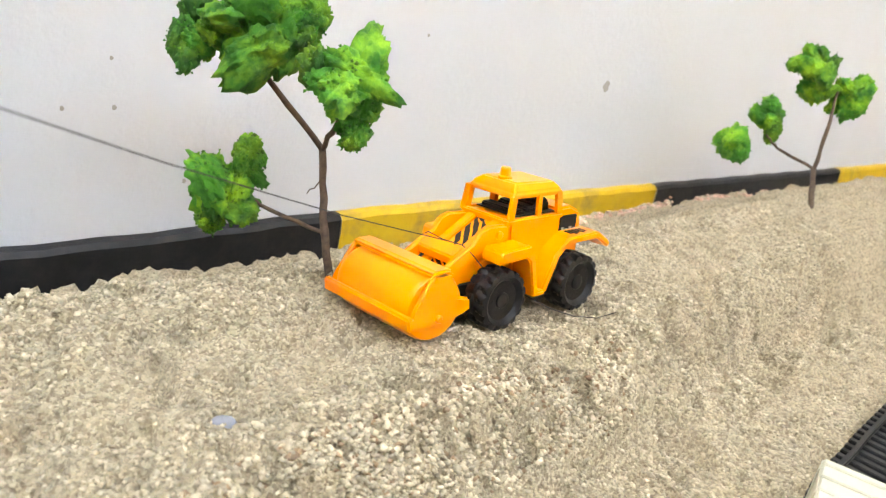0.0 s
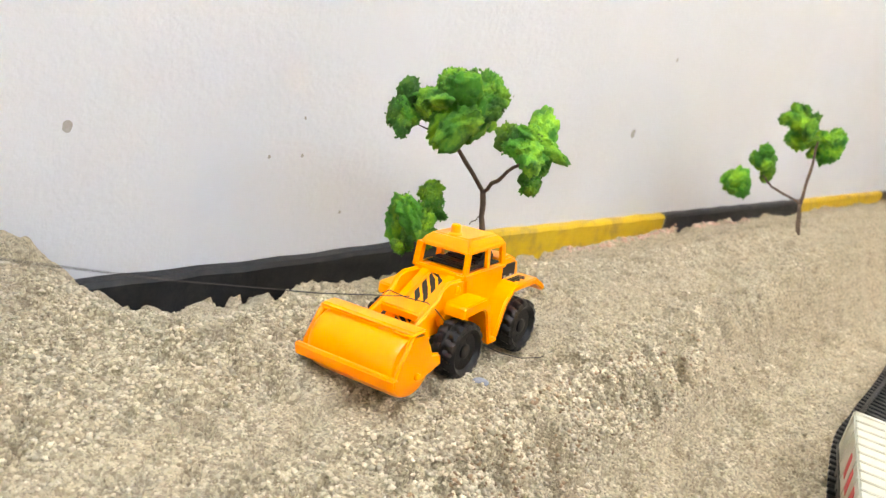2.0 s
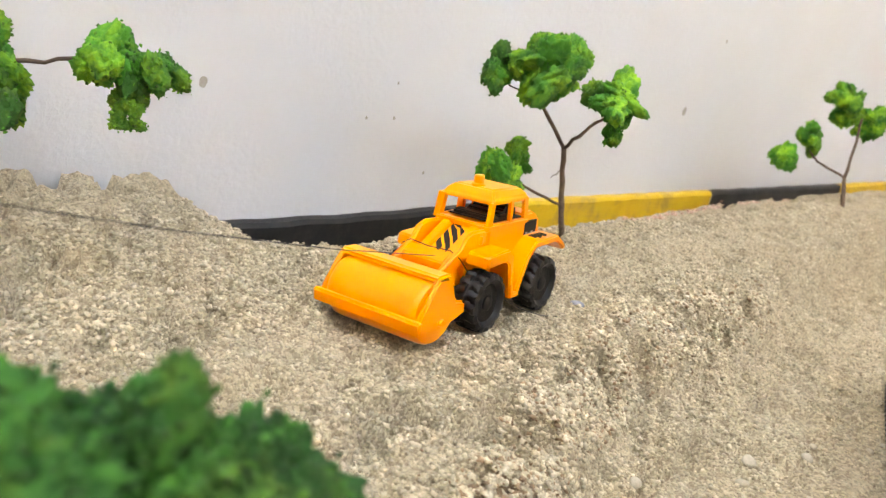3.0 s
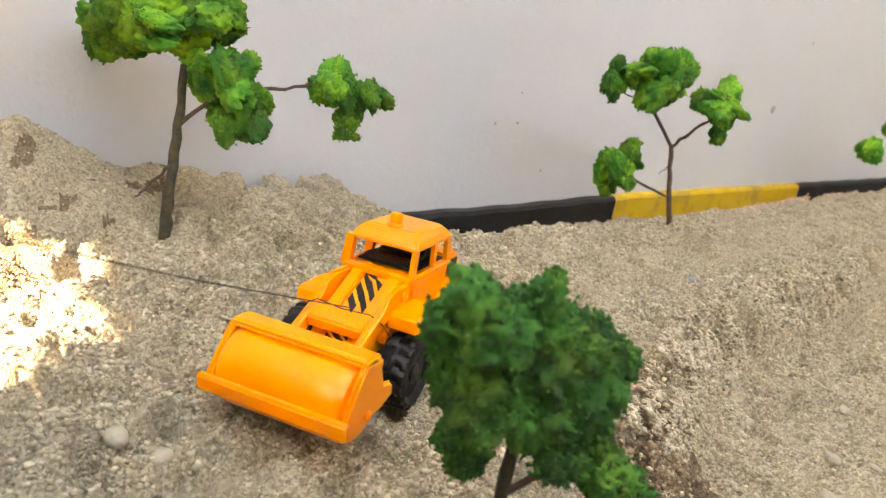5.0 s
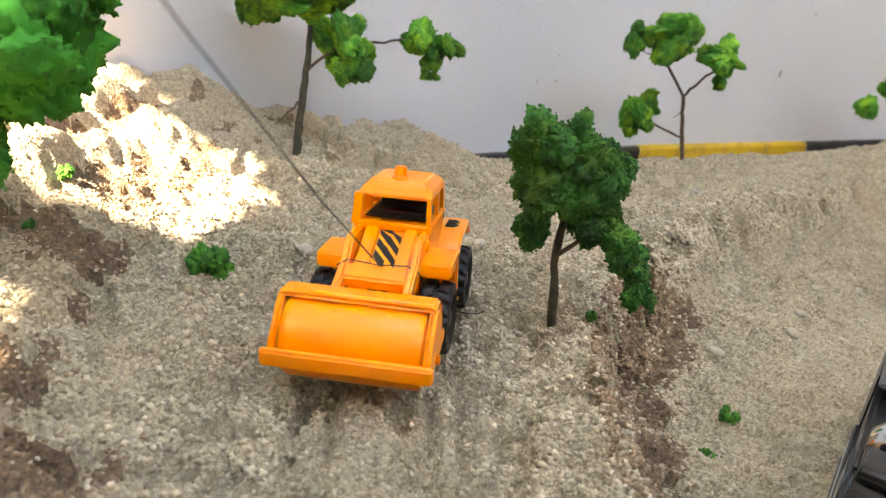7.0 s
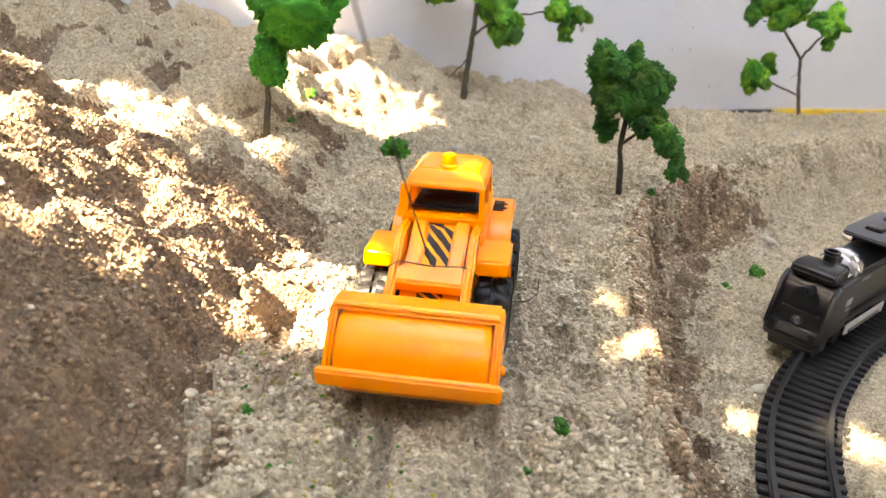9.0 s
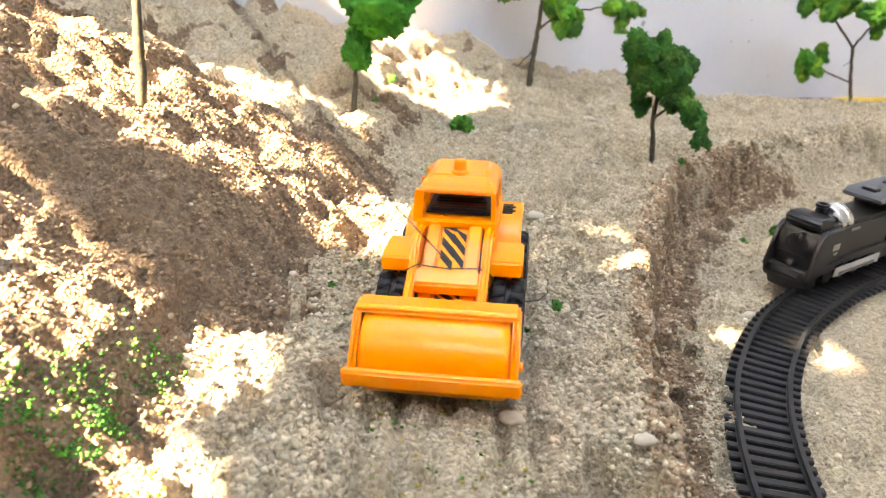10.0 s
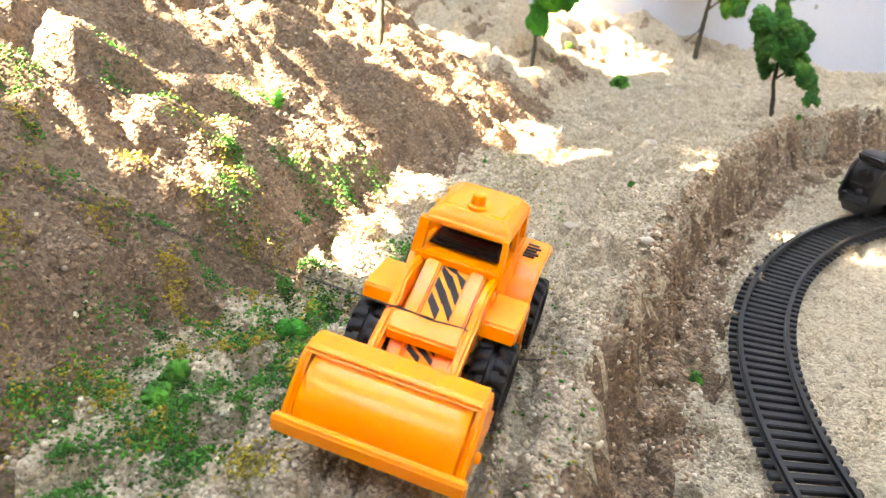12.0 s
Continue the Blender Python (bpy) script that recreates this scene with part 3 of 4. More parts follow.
        part("axle_pin", spun([(2.2, 0), (2.2, 1.4), (1.6, 2.0), (0.3, 2.0)], 16, Matrix.Translation((84, sy * 34.4, 18.5)) @ Matrix.Rotation(radians(-90 * sy), 4, "X")), ORANGE, fr)
    part("front_bar", slab([(101, 15.6), (105, 15.2), (106, 22.3), (103.8, 23.6), (101.4, 22)], -36.5, 36.5, 0.9), ORANGE, fr)
    drum = spun([(6, -30.8), (17.5, -30.8), (19.6, -30.2), (20.7, -28.6), (21.0, -26), (21.0, 26), (20.7, 28.6), (19.6, 30.2), (17.5, 30.8), (6, 30.8)], 64, Matrix.Translation((82.9, 0, 22.6)) @ Matrix.Diagonal((0.93, 1, 0.87, 1)) @ Matrix.Rotation(radians(90), 4, "X"))
    dr = part("roller_drum", drum, ORANGE, ld, "smooth orange roller drum")
    part("seam", tube([(100.4, -27, 27.4), (100.4, 27, 27.4)], [0.28, 0.28], 6), ORANGE, dr)
    part("drawbar", block(44, 72, -5, 5, 15, 20), BLACK, ld, "black plastic drawbar under the arms")
    wheels = []
    for sx in (-1, 1):
        for sy in (-1, 1):
            w = build_wheel(ld, sy)
            w.location = (sx * 0.0335, sy * 0.0268, 0.0188)
            wheels.append(w)
    part("axle", tube([(33.5, -24, 19.5), (33.5, 24, 19.5)], [2, 2], 10), BLACK, ld)
    part("axle", tube([(-33.5, -24, 19.5), (-33.5, 24, 19.5)], [2, 2], 10), BLACK, ld)
    # thread tied round the arms
    part("thread_loop", tube([(51, -19.4, 45), (51, -14, 48.4), (52, 0, 47.6), (51, 14, 48.2), (48, 19.4, 44), (38, 20.5, 34), (30, 19, 26)], [0.3] * 7, 6), THREAD, ld, "thin dark thread tied round the arms")
    part("thread_tail", tube([(8, 24, 16), (-8, 34, 7), (-22, 42, 2), (-40, 47, -1), (-60, 47, -1)], [0.3] * 5, 6), THREAD, ld, "loose end of dark thread on the sand")
    return ld, wheels


def hexa(lo, hi):
    bm = bmesh.new()
    a, b = [bm.verts.new(p) for p in lo], [bm.verts.new(p) for p in hi]
    bm.faces.new(a[::-1])
    bm.faces.new(b)
    for k in range(4):
        bm.faces.new((a[k], a[(k + 1) % 4], b[(k + 1) % 4], b[k]))
    return bm


def bmesh_quad(points):
    bm = bmesh.new()
    bm.faces.new([bm.verts.new(p) for p in points])
    return bm


loader, loader_wheels = build_loader()


# ---- little trees of twigs and dyed sponge ----
def ball(level):
    bm = bmesh.new()
    bmesh.ops.create_icosphere(bm, subdivisions=level, radius=1)
    v = np.array([p.co for p in bm.verts])
    f = np.array([[w.index for w in q.verts] for q in bm.faces])
    bm.free()
    return v, f


BALL3, BALL2 = ball(4), ball(2)


def shape_noise(v, size, seed):
    return np.array([noise.noise(Vector(p) / size + Vector((seed, seed * 1.7, -seed))) for p in v])


def turn_of(rng):
    return np.array(Euler(rng.uniform(0, 6.28, 3)).to_matrix())


def torn_lump(centre, size, rng, seed, flat, ragged):
    """One torn scrap of sponge, metres."""
    v, f = BALL3
    k = np.array([1.0, rng.uniform(0.55, 0.8), flat * rng.uniform(0.8, 1.2)])
    p = v * k
    tip = rng.normal(size=3)
    tip /= np.linalg.norm(tip)
    p = p * (1 + 0.55 * np.clip(v @ tip, 0, 1)[:, None] ** 4)
    p = p * (1 + 0.30 * shape_noise(v, 0.6, seed)[:, None] + 0.8 * ragged * shape_noise(v, 0.2, seed + 9)[:, None] + 0.85 * ragged * shape_noise(v, 0.09, seed + 5)[:, None])
    return np.asarray(centre) + (p * size) @ turn_of(rng).T, f


def crown(name, spots, mat, parent, seed, flat=0.5, ragged=0.32, crumbs=500, count=None):
    """Scraps gathered round spots (x, y, z, spread across, spread up), metres in the tree's space."""
    rng = np.random.default_rng(seed)
    vs, fs, n = [], [], 0
    centres = []
    for x, y, z, a, c in spots:
        m = count or int(6 + 170 * a)
        for k in range(m):
            d = rng.normal(size=3)
            d *= rng.uniform(0.2, 0.8) / np.linalg.norm(d)
            centre = np.array([x, y, z]) + d * np.array([a, a, c])
            s = (0.62 if count else 0.66) * min(a, c) * rng.uniform(0.75, 1.25)
            v, f = torn_lump(centre, s, rng, seed + 3.1 * k + x * 50, flat, ragged)
            vs.append(v)
            fs.append(f + n)
            n += len(v)
    allv = np.concatenate(vs)
    # crumbs clinging to the scraps
    octa = np.array([(1, 0, 0), (-1, 0, 0), (0, 1, 0), (0, -1, 0), (0, 0, 1), (0, 0, -1)], float)
    of = np.array([(0, 2, 4), (2, 1, 4), (1, 3, 4), (3, 0, 4), (2, 0, 5), (1, 2, 5), (3, 1, 5), (0, 3, 5)])
    pick = rng.integers(0, len(allv), crumbs * len(spots))
    for q in pick:
        v = allv[q] + (octa * rng.uniform(0.0005, 0.0013) * rng.uniform(0.5, 1.5, (6, 3))) @ turn_of(rng).T + rng.normal(0, 0.0005, 3)
        vs.append(v)
        fs.append(of + n)
        n += 6
    ob = mesh_object(name, np.concatenate(vs), np.concatenate(fs), mat, parent, True)
    return ob


def twig(name, pts, r0, r1, mat, parent, seed=0):
    """A crooked twig through points given in metres."""
    rng = np.random.default_rng(seed)
    out, rad = [], []
    pts = [np.array(p) * 1000 for p in pts]
    total = len(pts) - 1
    for i in range(total):
        for k in range(5):
            u = k / 5
            w = 0 if (i == 0 and k == 0) else 0.45
            out.append(tuple(pts[i] * (1 - u) + pts[i + 1] * u + rng.normal(0, w, 3)))
            rad.append((r0 + (r1 - r0) * (i + u) / total) * 1000 * rng.uniform(0.9, 1.12))
    out.append(tuple(pts[-1]))
    rad.append(r1 * 1000)
    return part(name, tube(out, rad, 8), mat, parent, smooth=True)


def tree_at(x, y, label):
    t = empty("model_tree", pose(x, y, height(x, y) - 0.004))
    tagged(t, label, "model tree", "model trees on the sand layout")
    o = np.array((x, y, height(x, y) - 0.004))
    return t, lambda *p: tuple(np.array(p) - o)


def build_trees():
    # forked tree with three torn sponge tufts
    t, q = tree_at(0.199, 0.388, "bare forked twig tree with torn green sponge tufts")
    low, fork = q(0.195, 0.396, 0.076), q(0.192, 0.408, 0.123)
    twig("trunk", [(0, 0, 0), low, fork], 0.0027, 0.0022, BARK, t, 1)
    twig("branch", [fork, q(0.156, 0.415, 0.161), q(0.148, 0.41, 0.185)], 0.0020, 0.0011, BARK, t, 2)
    twig("branch", [fork, q(0.186, 0.379, 0.149), q(0.182, 0.352, 0.170)], 0.0017, 0.0010, BARK, t, 3)
    twig("branch", [low, q(0.160, 0.412, 0.088), q(0.145, 0.416, 0.097)], 0.0014, 0.0009, BARK, t, 4)
    twig("twig", [q(0.156, 0.415, 0.161), q(0.135, 0.43, 0.166)], 0.0009, 0.0005, BARK, t, 5)
    twig("twig", [q(0.194, 0.403, 0.108), q(0.186, 0.408, 0.096)], 0.0005, 0.0003, BARK, t, 6)
    crown("tuft", [(*q(0.145, 0.41, 0.186), 0.034, 0.024), (*q(0.148, 0.408, 0.201), 0.020, 0.013), (*q(0.12, 0.427, 0.176), 0.022, 0.015), (*q(0.164, 0.397, 0.192), 0.02, 0.017)], LEAF, t, 11)
    crown("tuft", [(*q(0.174, 0.353, 0.171), 0.022, 0.021), (*q(0.178, 0.347, 0.151), 0.010, 0.014)], LEAF, t, 12)
    crown("tuft", [(*q(0.140, 0.416, 0.098), 0.020, 0.019), (*q(0.152, 0.416, 0.112), 0.011, 0.013), (*q(0.135, 0.42, 0.078), 0.009, 0.013)], LEAF, t, 13)
    # the same kind, farther along the wall
    t, q = tree_at(0.755, 0.447, "bare forked twig tree with torn green sponge tufts near the kerb")
    fork = q(0.757, 0.461, 0.101)
    twig("trunk", [(0, 0, 0), fork], 0.0032, 0.0026, BARK, t, 21)
    twig("branch", [fork, q(0.772, 0.472, 0.149), q(0.779, 0.48, 0.18)], 0.0022, 0.0013, BARK, t, 22)
    twig("branch", [fork, q(0.726, 0.488, 0.114), q(0.712, 0.495, 0.125)], 0.0018, 0.0010, BARK, t, 23)
    crown("tuft", [(*q(0.784, 0.478, 0.178), 0.039, 0.023), (*q(0.752, 0.50, 0.196), 0.028, 0.018)], LEAF, t, 24)
    crown("tuft", [(*q(0.720, 0.503, 0.142), 0.017, 0.025)], LEAF, t, 25)
    crown("tuft", [(*q(0.685, 0.516, 0.114), 0.022, 0.018)], LEAF, t, 26)
    # tall one with a layered crown and one side tuft
    t, q = tree_at(-0.284, 0.368, "tall twig tree with a layered green sponge crown")
    top = q(-0.275, 0.388, 0.122)
    twig("trunk", [(0, 0, 0), q(-0.281, 0.376, 0.08), top, q(-0.272, 0.395, 0.16)], 0.0042, 0.0026, BARK_GREEN, t, 31)
    twig("branch", [top, q(-0.25, 0.38, 0.150), q(-0.215, 0.366, 0.156), q(-0.185, 0.35, 0.165)], 0.0016, 0.0009, BARK, t, 32)
    twig("branch", [q(-0.28, 0.38, 0.098), q(-0.292, 0.385, 0.082), q(-0.30, 0.385, 0.074)], 0.0012, 0.0006, BARK, t, 33)
    crown("tuft", [(*q(-0.285, 0.412, 0.183), 0.045, 0.022), (*q(-0.255, 0.405, 0.193), 0.034, 0.02), (*q(-0.312, 0.43, 0.166), 0.026, 0.018)], LEAF, t, 34)
    crown("tuft", [(*q(-0.247, 0.384, 0.150), 0.036, 0.022), (*q(-0.240, 0.374, 0.130), 0.03, 0.014)], LEAF, t, 35)
    crown("tuft", [(*q(-0.186, 0.349, 0.163), 0.028, 0.017), (*q(-0.168, 0.340, 0.162), 0.026, 0.011), (*q(-0.181, 0.338, 0.142), 0.009, 0.014)], LEAF, t, 36)
    # dense bushy one on the edge of the bank
    t, q = tree_at(-0.239, 0.031, "dense dark green flocked tree on a dark twig")
    twig("trunk", [(0, 0, 0), q(-0.246, 0.034, 0.09), q(-0.247, 0.036, 0.15)], 0.0027, 0.0019, BARK_GREEN, t, 41)
    twig("branch", [q(-0.246, 0.034, 0.095), q(-0.230, 0.022, 0.116), q(-0.220, 0.010, 0.108)], 0.0013, 0.0008, BARK, t, 42)
    crown("foliage", [(*q(-0.265, 0.034, 0.159), 0.015, 0.015), (*q(-0.258, 0.036, 0.134), 0.017, 0.018), (*q(-0.238, 0.030, 0.134), 0.018, 0.018), (*q(-0.250, 0.030, 0.157), 0.013, 0.013), (*q(-0.234, 0.026, 0.150), 0.013, 0.015), (*q(-0.231, 0.024, 0.116), 0.015, 0.014)], LEAF_DARK, t, 43, 0.8, 0.4, 2600, 11)
    crown("foliage", [(*q(-0.257, 0.049, 0.104), 0.009, 0.012)], LEAF_DARK, t, 44, 0.8, 0.4, 1500, 7)
    crown("foliage", [(*q(-0.222, 0.015, 0.111), 0.011, 0.011), (*q(-0.216, 0.009, 0.099), 0.009, 0.011), (*q(-0.210, 0.003, 0.086), 0.008, 0.011)], LEAF_DARK, t, 45, 0.8, 0.4, 1300, 8)
    # bright one at the foot of the hill
    t, q = tree_at(-0.523, 0.082, "bright green flocked tree at the foot of the hill")
    twig("trunk", [(0, 0, 0), q(-0.522, 0.094, 0.112), q(-0.515, 0.105, 0.15)], 0.0026, 0.0017, BARK_GREEN, t, 51)
    crown("foliage", [(*q(-0.506, 0.108, 0.172), 0.034, 0.036), (*q(-0.49, 0.103, 0.19), 0.028, 0.03), (*q(-0.52, 0.098, 0.130), 0.014, 0.024)], LEAF_BRIGHT, t, 53, 0.8, 0.4, 2400, 12)
    # tall bare stem higher on the hill
    t, q = tree_at(-0.656, -0.187, "slender twig tree with its crown high above the hill")
    twig("trunk", [(0, 0, 0), q(-0.659, -0.172, 0.175), q(-0.662, -0.155, 0.225)], 0.0034, 0.0026, BARK_GREEN, t, 61)
    crown("foliage", [(*q(-0.665, -0.15, 0.262), 0.034, 0.032)], LEAF_BRIGHT, t, 63, 0.8, 0.34, 700, 14)


def build_tufts():
    spots = [(-0.411, 0.131, 0.013, FLOCK_GREEN), (-0.479, 0.195, 0.004, FLOCK_GREEN), (-0.50, 0.15, 0.003, FLOCK_GREEN), (-0.693, -0.372, 0.008, LEAF_BRIGHT), (-0.125, -0.012, 0.005, FLOCK_GREEN), (-0.17, -0.04, 0.004, FLOCK_GREEN), (-0.421, -0.292, 0.0035, FLOCK_GREEN), (-0.545, -0.27, 0.003, FLOCK_GREEN), (-0.443, -0.312, 0.0035, FLOCK_GREEN), (-0.385, -0.48, 0.005, FLOCK_GREEN), (-0.605, -0.60, 0.009, LEAF_BRIGHT), (-0.58, -0.50, 0.007, LEAF_BRIGHT), (-0.64, -0.66, 0.010, FLOCK_GREEN), (-0.21, 0.035, 0.003, FLOCK_GREEN)]
    for k, (x, y, r, mat) in enumerate(spots):
        t = crown("green_tuft", [(0, 0, r * 0.5, r * 1.15, r * 0.9)], mat, None, 80 + k, 0.7, 0.4, 160, 6)
        t.location = (x, y, height(x, y))
        tagged(t, "small loose tuft of bright green flock on the sand", "flock tuft", "loose green tufts")


build_trees()
build_tufts()


# ---- toy railway ----
TRACK = [(1.1, 0.40), (0.90, 0.315), (0.70, 0.248), (0.575, 0.209), (0.475, 0.181), (0.375, 0.145), (0.10, -0.004), (-0.10, -0.117), (-0.165, -0.157), (-0.233, -0.217), (-0.29, -0.30), (-0.328, -0.40), (-0.343, -0.50), (-0.337, -0.61), (-0.31, -0.74), (-0.25, -0.88), (-0.16, -1.0)]


def smooth_line(points, gap):
    """Even steps along a smooth curve through the points: place and heading."""
    pts = [np.array(p) for p in points]
    fine_ = []
    for i in range(1, len(pts) - 2):
        a, b, c, d = pts[i - 1:i + 3]
        for u in np.linspace(0, 1, 40, endpoint=False):
            fine_.append(0.5 * (2 * b + (c - a) * u + (2 * a - 5 * b + 4 * c - d) * u ** 2 + (3 * b - a - 3 * c + d) * u ** 3))
    fine_ = np.array(fine_)
    s = np.concatenate([[0], np.cumsum(np.hypot(*np.diff(fine_, axis=0).T))])
    at_ = np.arange(0, s[-1], gap)
    x, y = np.interp(at_, s, fine_[:, 0]), np.interp(at_, s, fine_[:, 1])
    return x, y, np.arctan2(np.gradient(y), np.gradient(x))


def bed(x, y):
    return 0.0045 + 0.03 * max(0.0, min(0.5, -y - 0.30))


def build_track():
    tr = empty("toy_railway_track")
    tagged(tr, "black plastic toy railway track on the sand", "toy track")
    x, y, h = smooth_line(TRACK, 0.0092)
    bm = block(-2.5, 2.5, -22, 22, 0, 3.2, 0.5)
    first = part("sleeper", bm, RAIL, tr)
    for k in range(len(x)):
        ob = first if k == 0 else new("sleeper", first.data)
        ob.parent = tr
        ob.matrix_basis = pose(x[k], y[k], bed(x[k], y[k]), 0, 0, math.degrees(h[k]))
    x, y, h = smooth_line(TRACK, 0.006)
    section = [(-1.6, 2.6), (-1.6, 3.6), (-0.7, 4.0), (-0.7, 6.0), (-1.3, 6.4), (-1.3, 7.6), (1.3, 7.6), (1.3, 6.4), (0.7, 6.0), (0.7, 4.0), (1.6, 3.6), (1.6, 2.6)]
    for side in (-15, 15):
        bm = bmesh.new()
        rings = []
        for k in range(len(x)):
            nx, ny = -math.sin(h[k]), math.cos(h[k])
            rings.append([bm.verts.new((1000 * x[k] + nx * (side + a), 1000 * y[k] + ny * (side + a), 1000 * bed(x[k], y[k]) + z)) for a, z in section])
        for a, b in zip(rings, rings[1:]):
            for i in range(len(section)):
                j = (i + 1) % len(section)
                bm.faces.new((a[i], a[j], b[j], b[i]))
        part("rail", bm, RAIL, tr, "black moulded rail")
    x, y, h = smooth_line(TRACK, 0.0092)
    for near_ in ((-0.276, -0.30), (-0.343, -0.52), (0.42, 0.175)):
        k = int(np.argmin((x - near_[0]) ** 2 + (y - near_[1]) ** 2))
        for side in (-15, 15):
            j = part("rail_joint", block(-6, 6, side - 1.7, side + 1.7, 3.0, 4.6, 0.4), RAIL, tr)
            j.matrix_basis = pose(x[k], y[k], bed(x[k], y[k]), 0, 0, math.degrees(h[k]))


def rolling_wheel(parent, x, side, r=7.0, mat=None):
    return part("wheel", spun([(2, -2.2), (r, -2.2), (r, 1.4), (r + 1.2, 1.6), (r + 1.2, 2.4), (2, 2.4)], 20, Matrix.Translation((x, side * 15, 9.2 + r)) @ Matrix.Rotation(radians(90 * side), 4, "X")), mat or BLACK, parent)


def build_locomotive():
    lo = empty("toy_locomotive", pose(-0.188, -0.1445, bed(0, 0), 0, 0, 209.3))
    tagged(lo, "black plastic toy steam locomotive with a chrome dome", "toy train")
    part("underframe", block(-180, -4, -13, 13, 10, 20), LOCO, lo)
    body = part("boiler_casing", slab([(-112, 18), (-10, 18), (-9, 40), (-12, 56), (-112, 56)], -16.5, 16.5, 3.0), LOCO, lo)
    part("visor", slab([(-20, 54), (-2, 53.5), (2, 56), (3.4, 59.5), (2, 62.6), (-2, 64), (-20, 63)], -14.5, 14.5, 1.4), LOCO, lo, "black rounded front visor")
    part("front_plate", slab([(-12, 22), (2, 22), (4.5, 30), (1, 49), (-4, 54), (-12, 54)], -15.8, 15.8, 1.0), LOCO, lo, "black closed front plate")
    part("handrail", tube([(3.6, -12, 33), (5.4, -11, 33.5), (5.4, 11, 33.5), (3.6, 12, 33)], [0.8] * 4, 8), LOCO, lo)
    part("lower_lamp", spun([(2.6, -1), (2.6, 3.2), (2.0, 3.8), (0.4, 3.4)], 18, Matrix.Translation((4, 1, 27)) @ Matrix.Rotation(radians(90), 4, "Y")), GREY, lo, "small dark lower lamp")
    part("smokebox_door", spun([(9.5, -4), (9.5, 0.3), (8.8, 0.7), (6, 1.0), (3, 1.2), (0.5, 1.2)], 28, Matrix.Translation((2.2, 0, 40)) @ Matrix.Rotation(radians(90), 4, "Y")), LOCO, body)
    lamp = part("headlight", spun([(3.2, -2), (3.2, 3.5), (2.7, 4.2), (2.2, 3.0), (0.4, 2.6)], 20, Matrix.Translation((0.6, 2, 48)) @ Matrix.Rotation(radians(90), 4, "Y")), LOCO, lo)
    part("lens", spun([(2.0, 0), (1.6, 0.8), (0.4, 1.1)], 16, Matrix.Translation((3.4, 2, 48)) @ Matrix.Rotation(radians(90), 4, "Y")), GREY, lamp, "small lamp lens")
    part("coupler", slab([(-6, 22), (6, 23), (8, 27), (3, 30), (-6, 29)], -3.5, 3.5, 0.8), LOCO, lo, "black front coupler")
    for sy in (-1, 1):
        y0, y1 = sorted((sy * 16.2, sy * 19))
        part("deflector", slab([(-30, 20), (8, 16), (12, 20), (9, 30), (3, 50), (-3, 55), (-30, 55)], y0, y1, 0.9), LOCO, lo, "black side deflector plate")
        part("buffer", block(6, 10, sy * 13.5 - 3, sy * 13.5 + 3, 15, 23, 0.8), LOCO, lo)
        part("running_board", slab([(-112, 24), (-20, 24), (-14, 27), (-20, 29), (-112, 29)], *sorted((sy * 15, sy * 19.6)), 0.7), LOCO, lo)
        part("white_band", block(-100, -30, *sorted((sy * 18.8, sy * 19.9)), 13.5, 21.5, 0.4), PALE, lo, "worn white printed band")
        rod = part("coupling_rod", block(-92, -36, *sorted((sy * 19.4, sy * 20.8)), 14.5, 17, 0.5), GREY, lo)
        # print too small to read
        for k, (a, b, z0, z1) in enumerate([(-27, -17, 38, 43), (-26, -20, 34, 36), (-58, -44, 49, 51.5)]):
            bm = bmesh.new()
            n = 4
            for i in range(n):
                u0, u1 = a + (b - a) * (i + 0.1) / n, a + (b - a) * (i + 0.75) / n
                block(u0, u1, *sorted((sy * (19.0 if a > -30 else 16.4), sy * (19.25 if a > -30 else 16.75))), z0, z1, 0, bm)
            part("print", bm, PALE, lo, "worn pale print")
        for x in (-24, -46, -68, -90, -140, -162):
            rolling_wheel(lo, x, sy)
    part("front_beam", slab([(-4, 10), (7, 10), (10, 16), (7, 23), (-4, 25)], -19, 19, 1.2), LOCO, lo)
    part("pilot", slab([(-2, 3.5), (4, 3.5), (8, 11), (-2, 11)], -15, 15, 0.8), LOCO, lo)
    part("chimney", spun([(5.2, 54), (5.2, 60), (4.4, 61), (4.4, 67), (5.4, 68), (5.4, 70), (3.6, 70), (3.4, 64), (0.4, 64)], 20, Matrix.Translation((-22, 0, 0))), LOCO, lo)
    dome = spun([(13.6, -52), (14.6, -50), (14.6, -44), (13.8, -43), (13.8, -40), (14.6, -39), (14.6, -33), (12, -31)], 36, Matrix.Translation((0, 0, 52)) @ Matrix.Rotation(radians(90), 4, "Y"))
    part("chrome_dome", dome, CHROME, lo, "shiny chromed ribbed boiler cover")
    part("rear_casing", slab([(-182, 20), (-108, 20), (-108, 62), (-114, 66), (-176, 66), (-182, 60)], -17.5, 17.5, 2.0), LOCO, lo)
    part("cab_roof", slab([(-150, 66), (-84, 64), (-82, 67), (-90, 70.5), (-150, 71)], -17, 17, 1.2), GREY, lo, "dark grey cab roof")
    for x in (-96, -132):
        part("roof_hatch", block(x - 5, x + 5, -6, 6, 70, 73, 0.8), LOCO, lo)


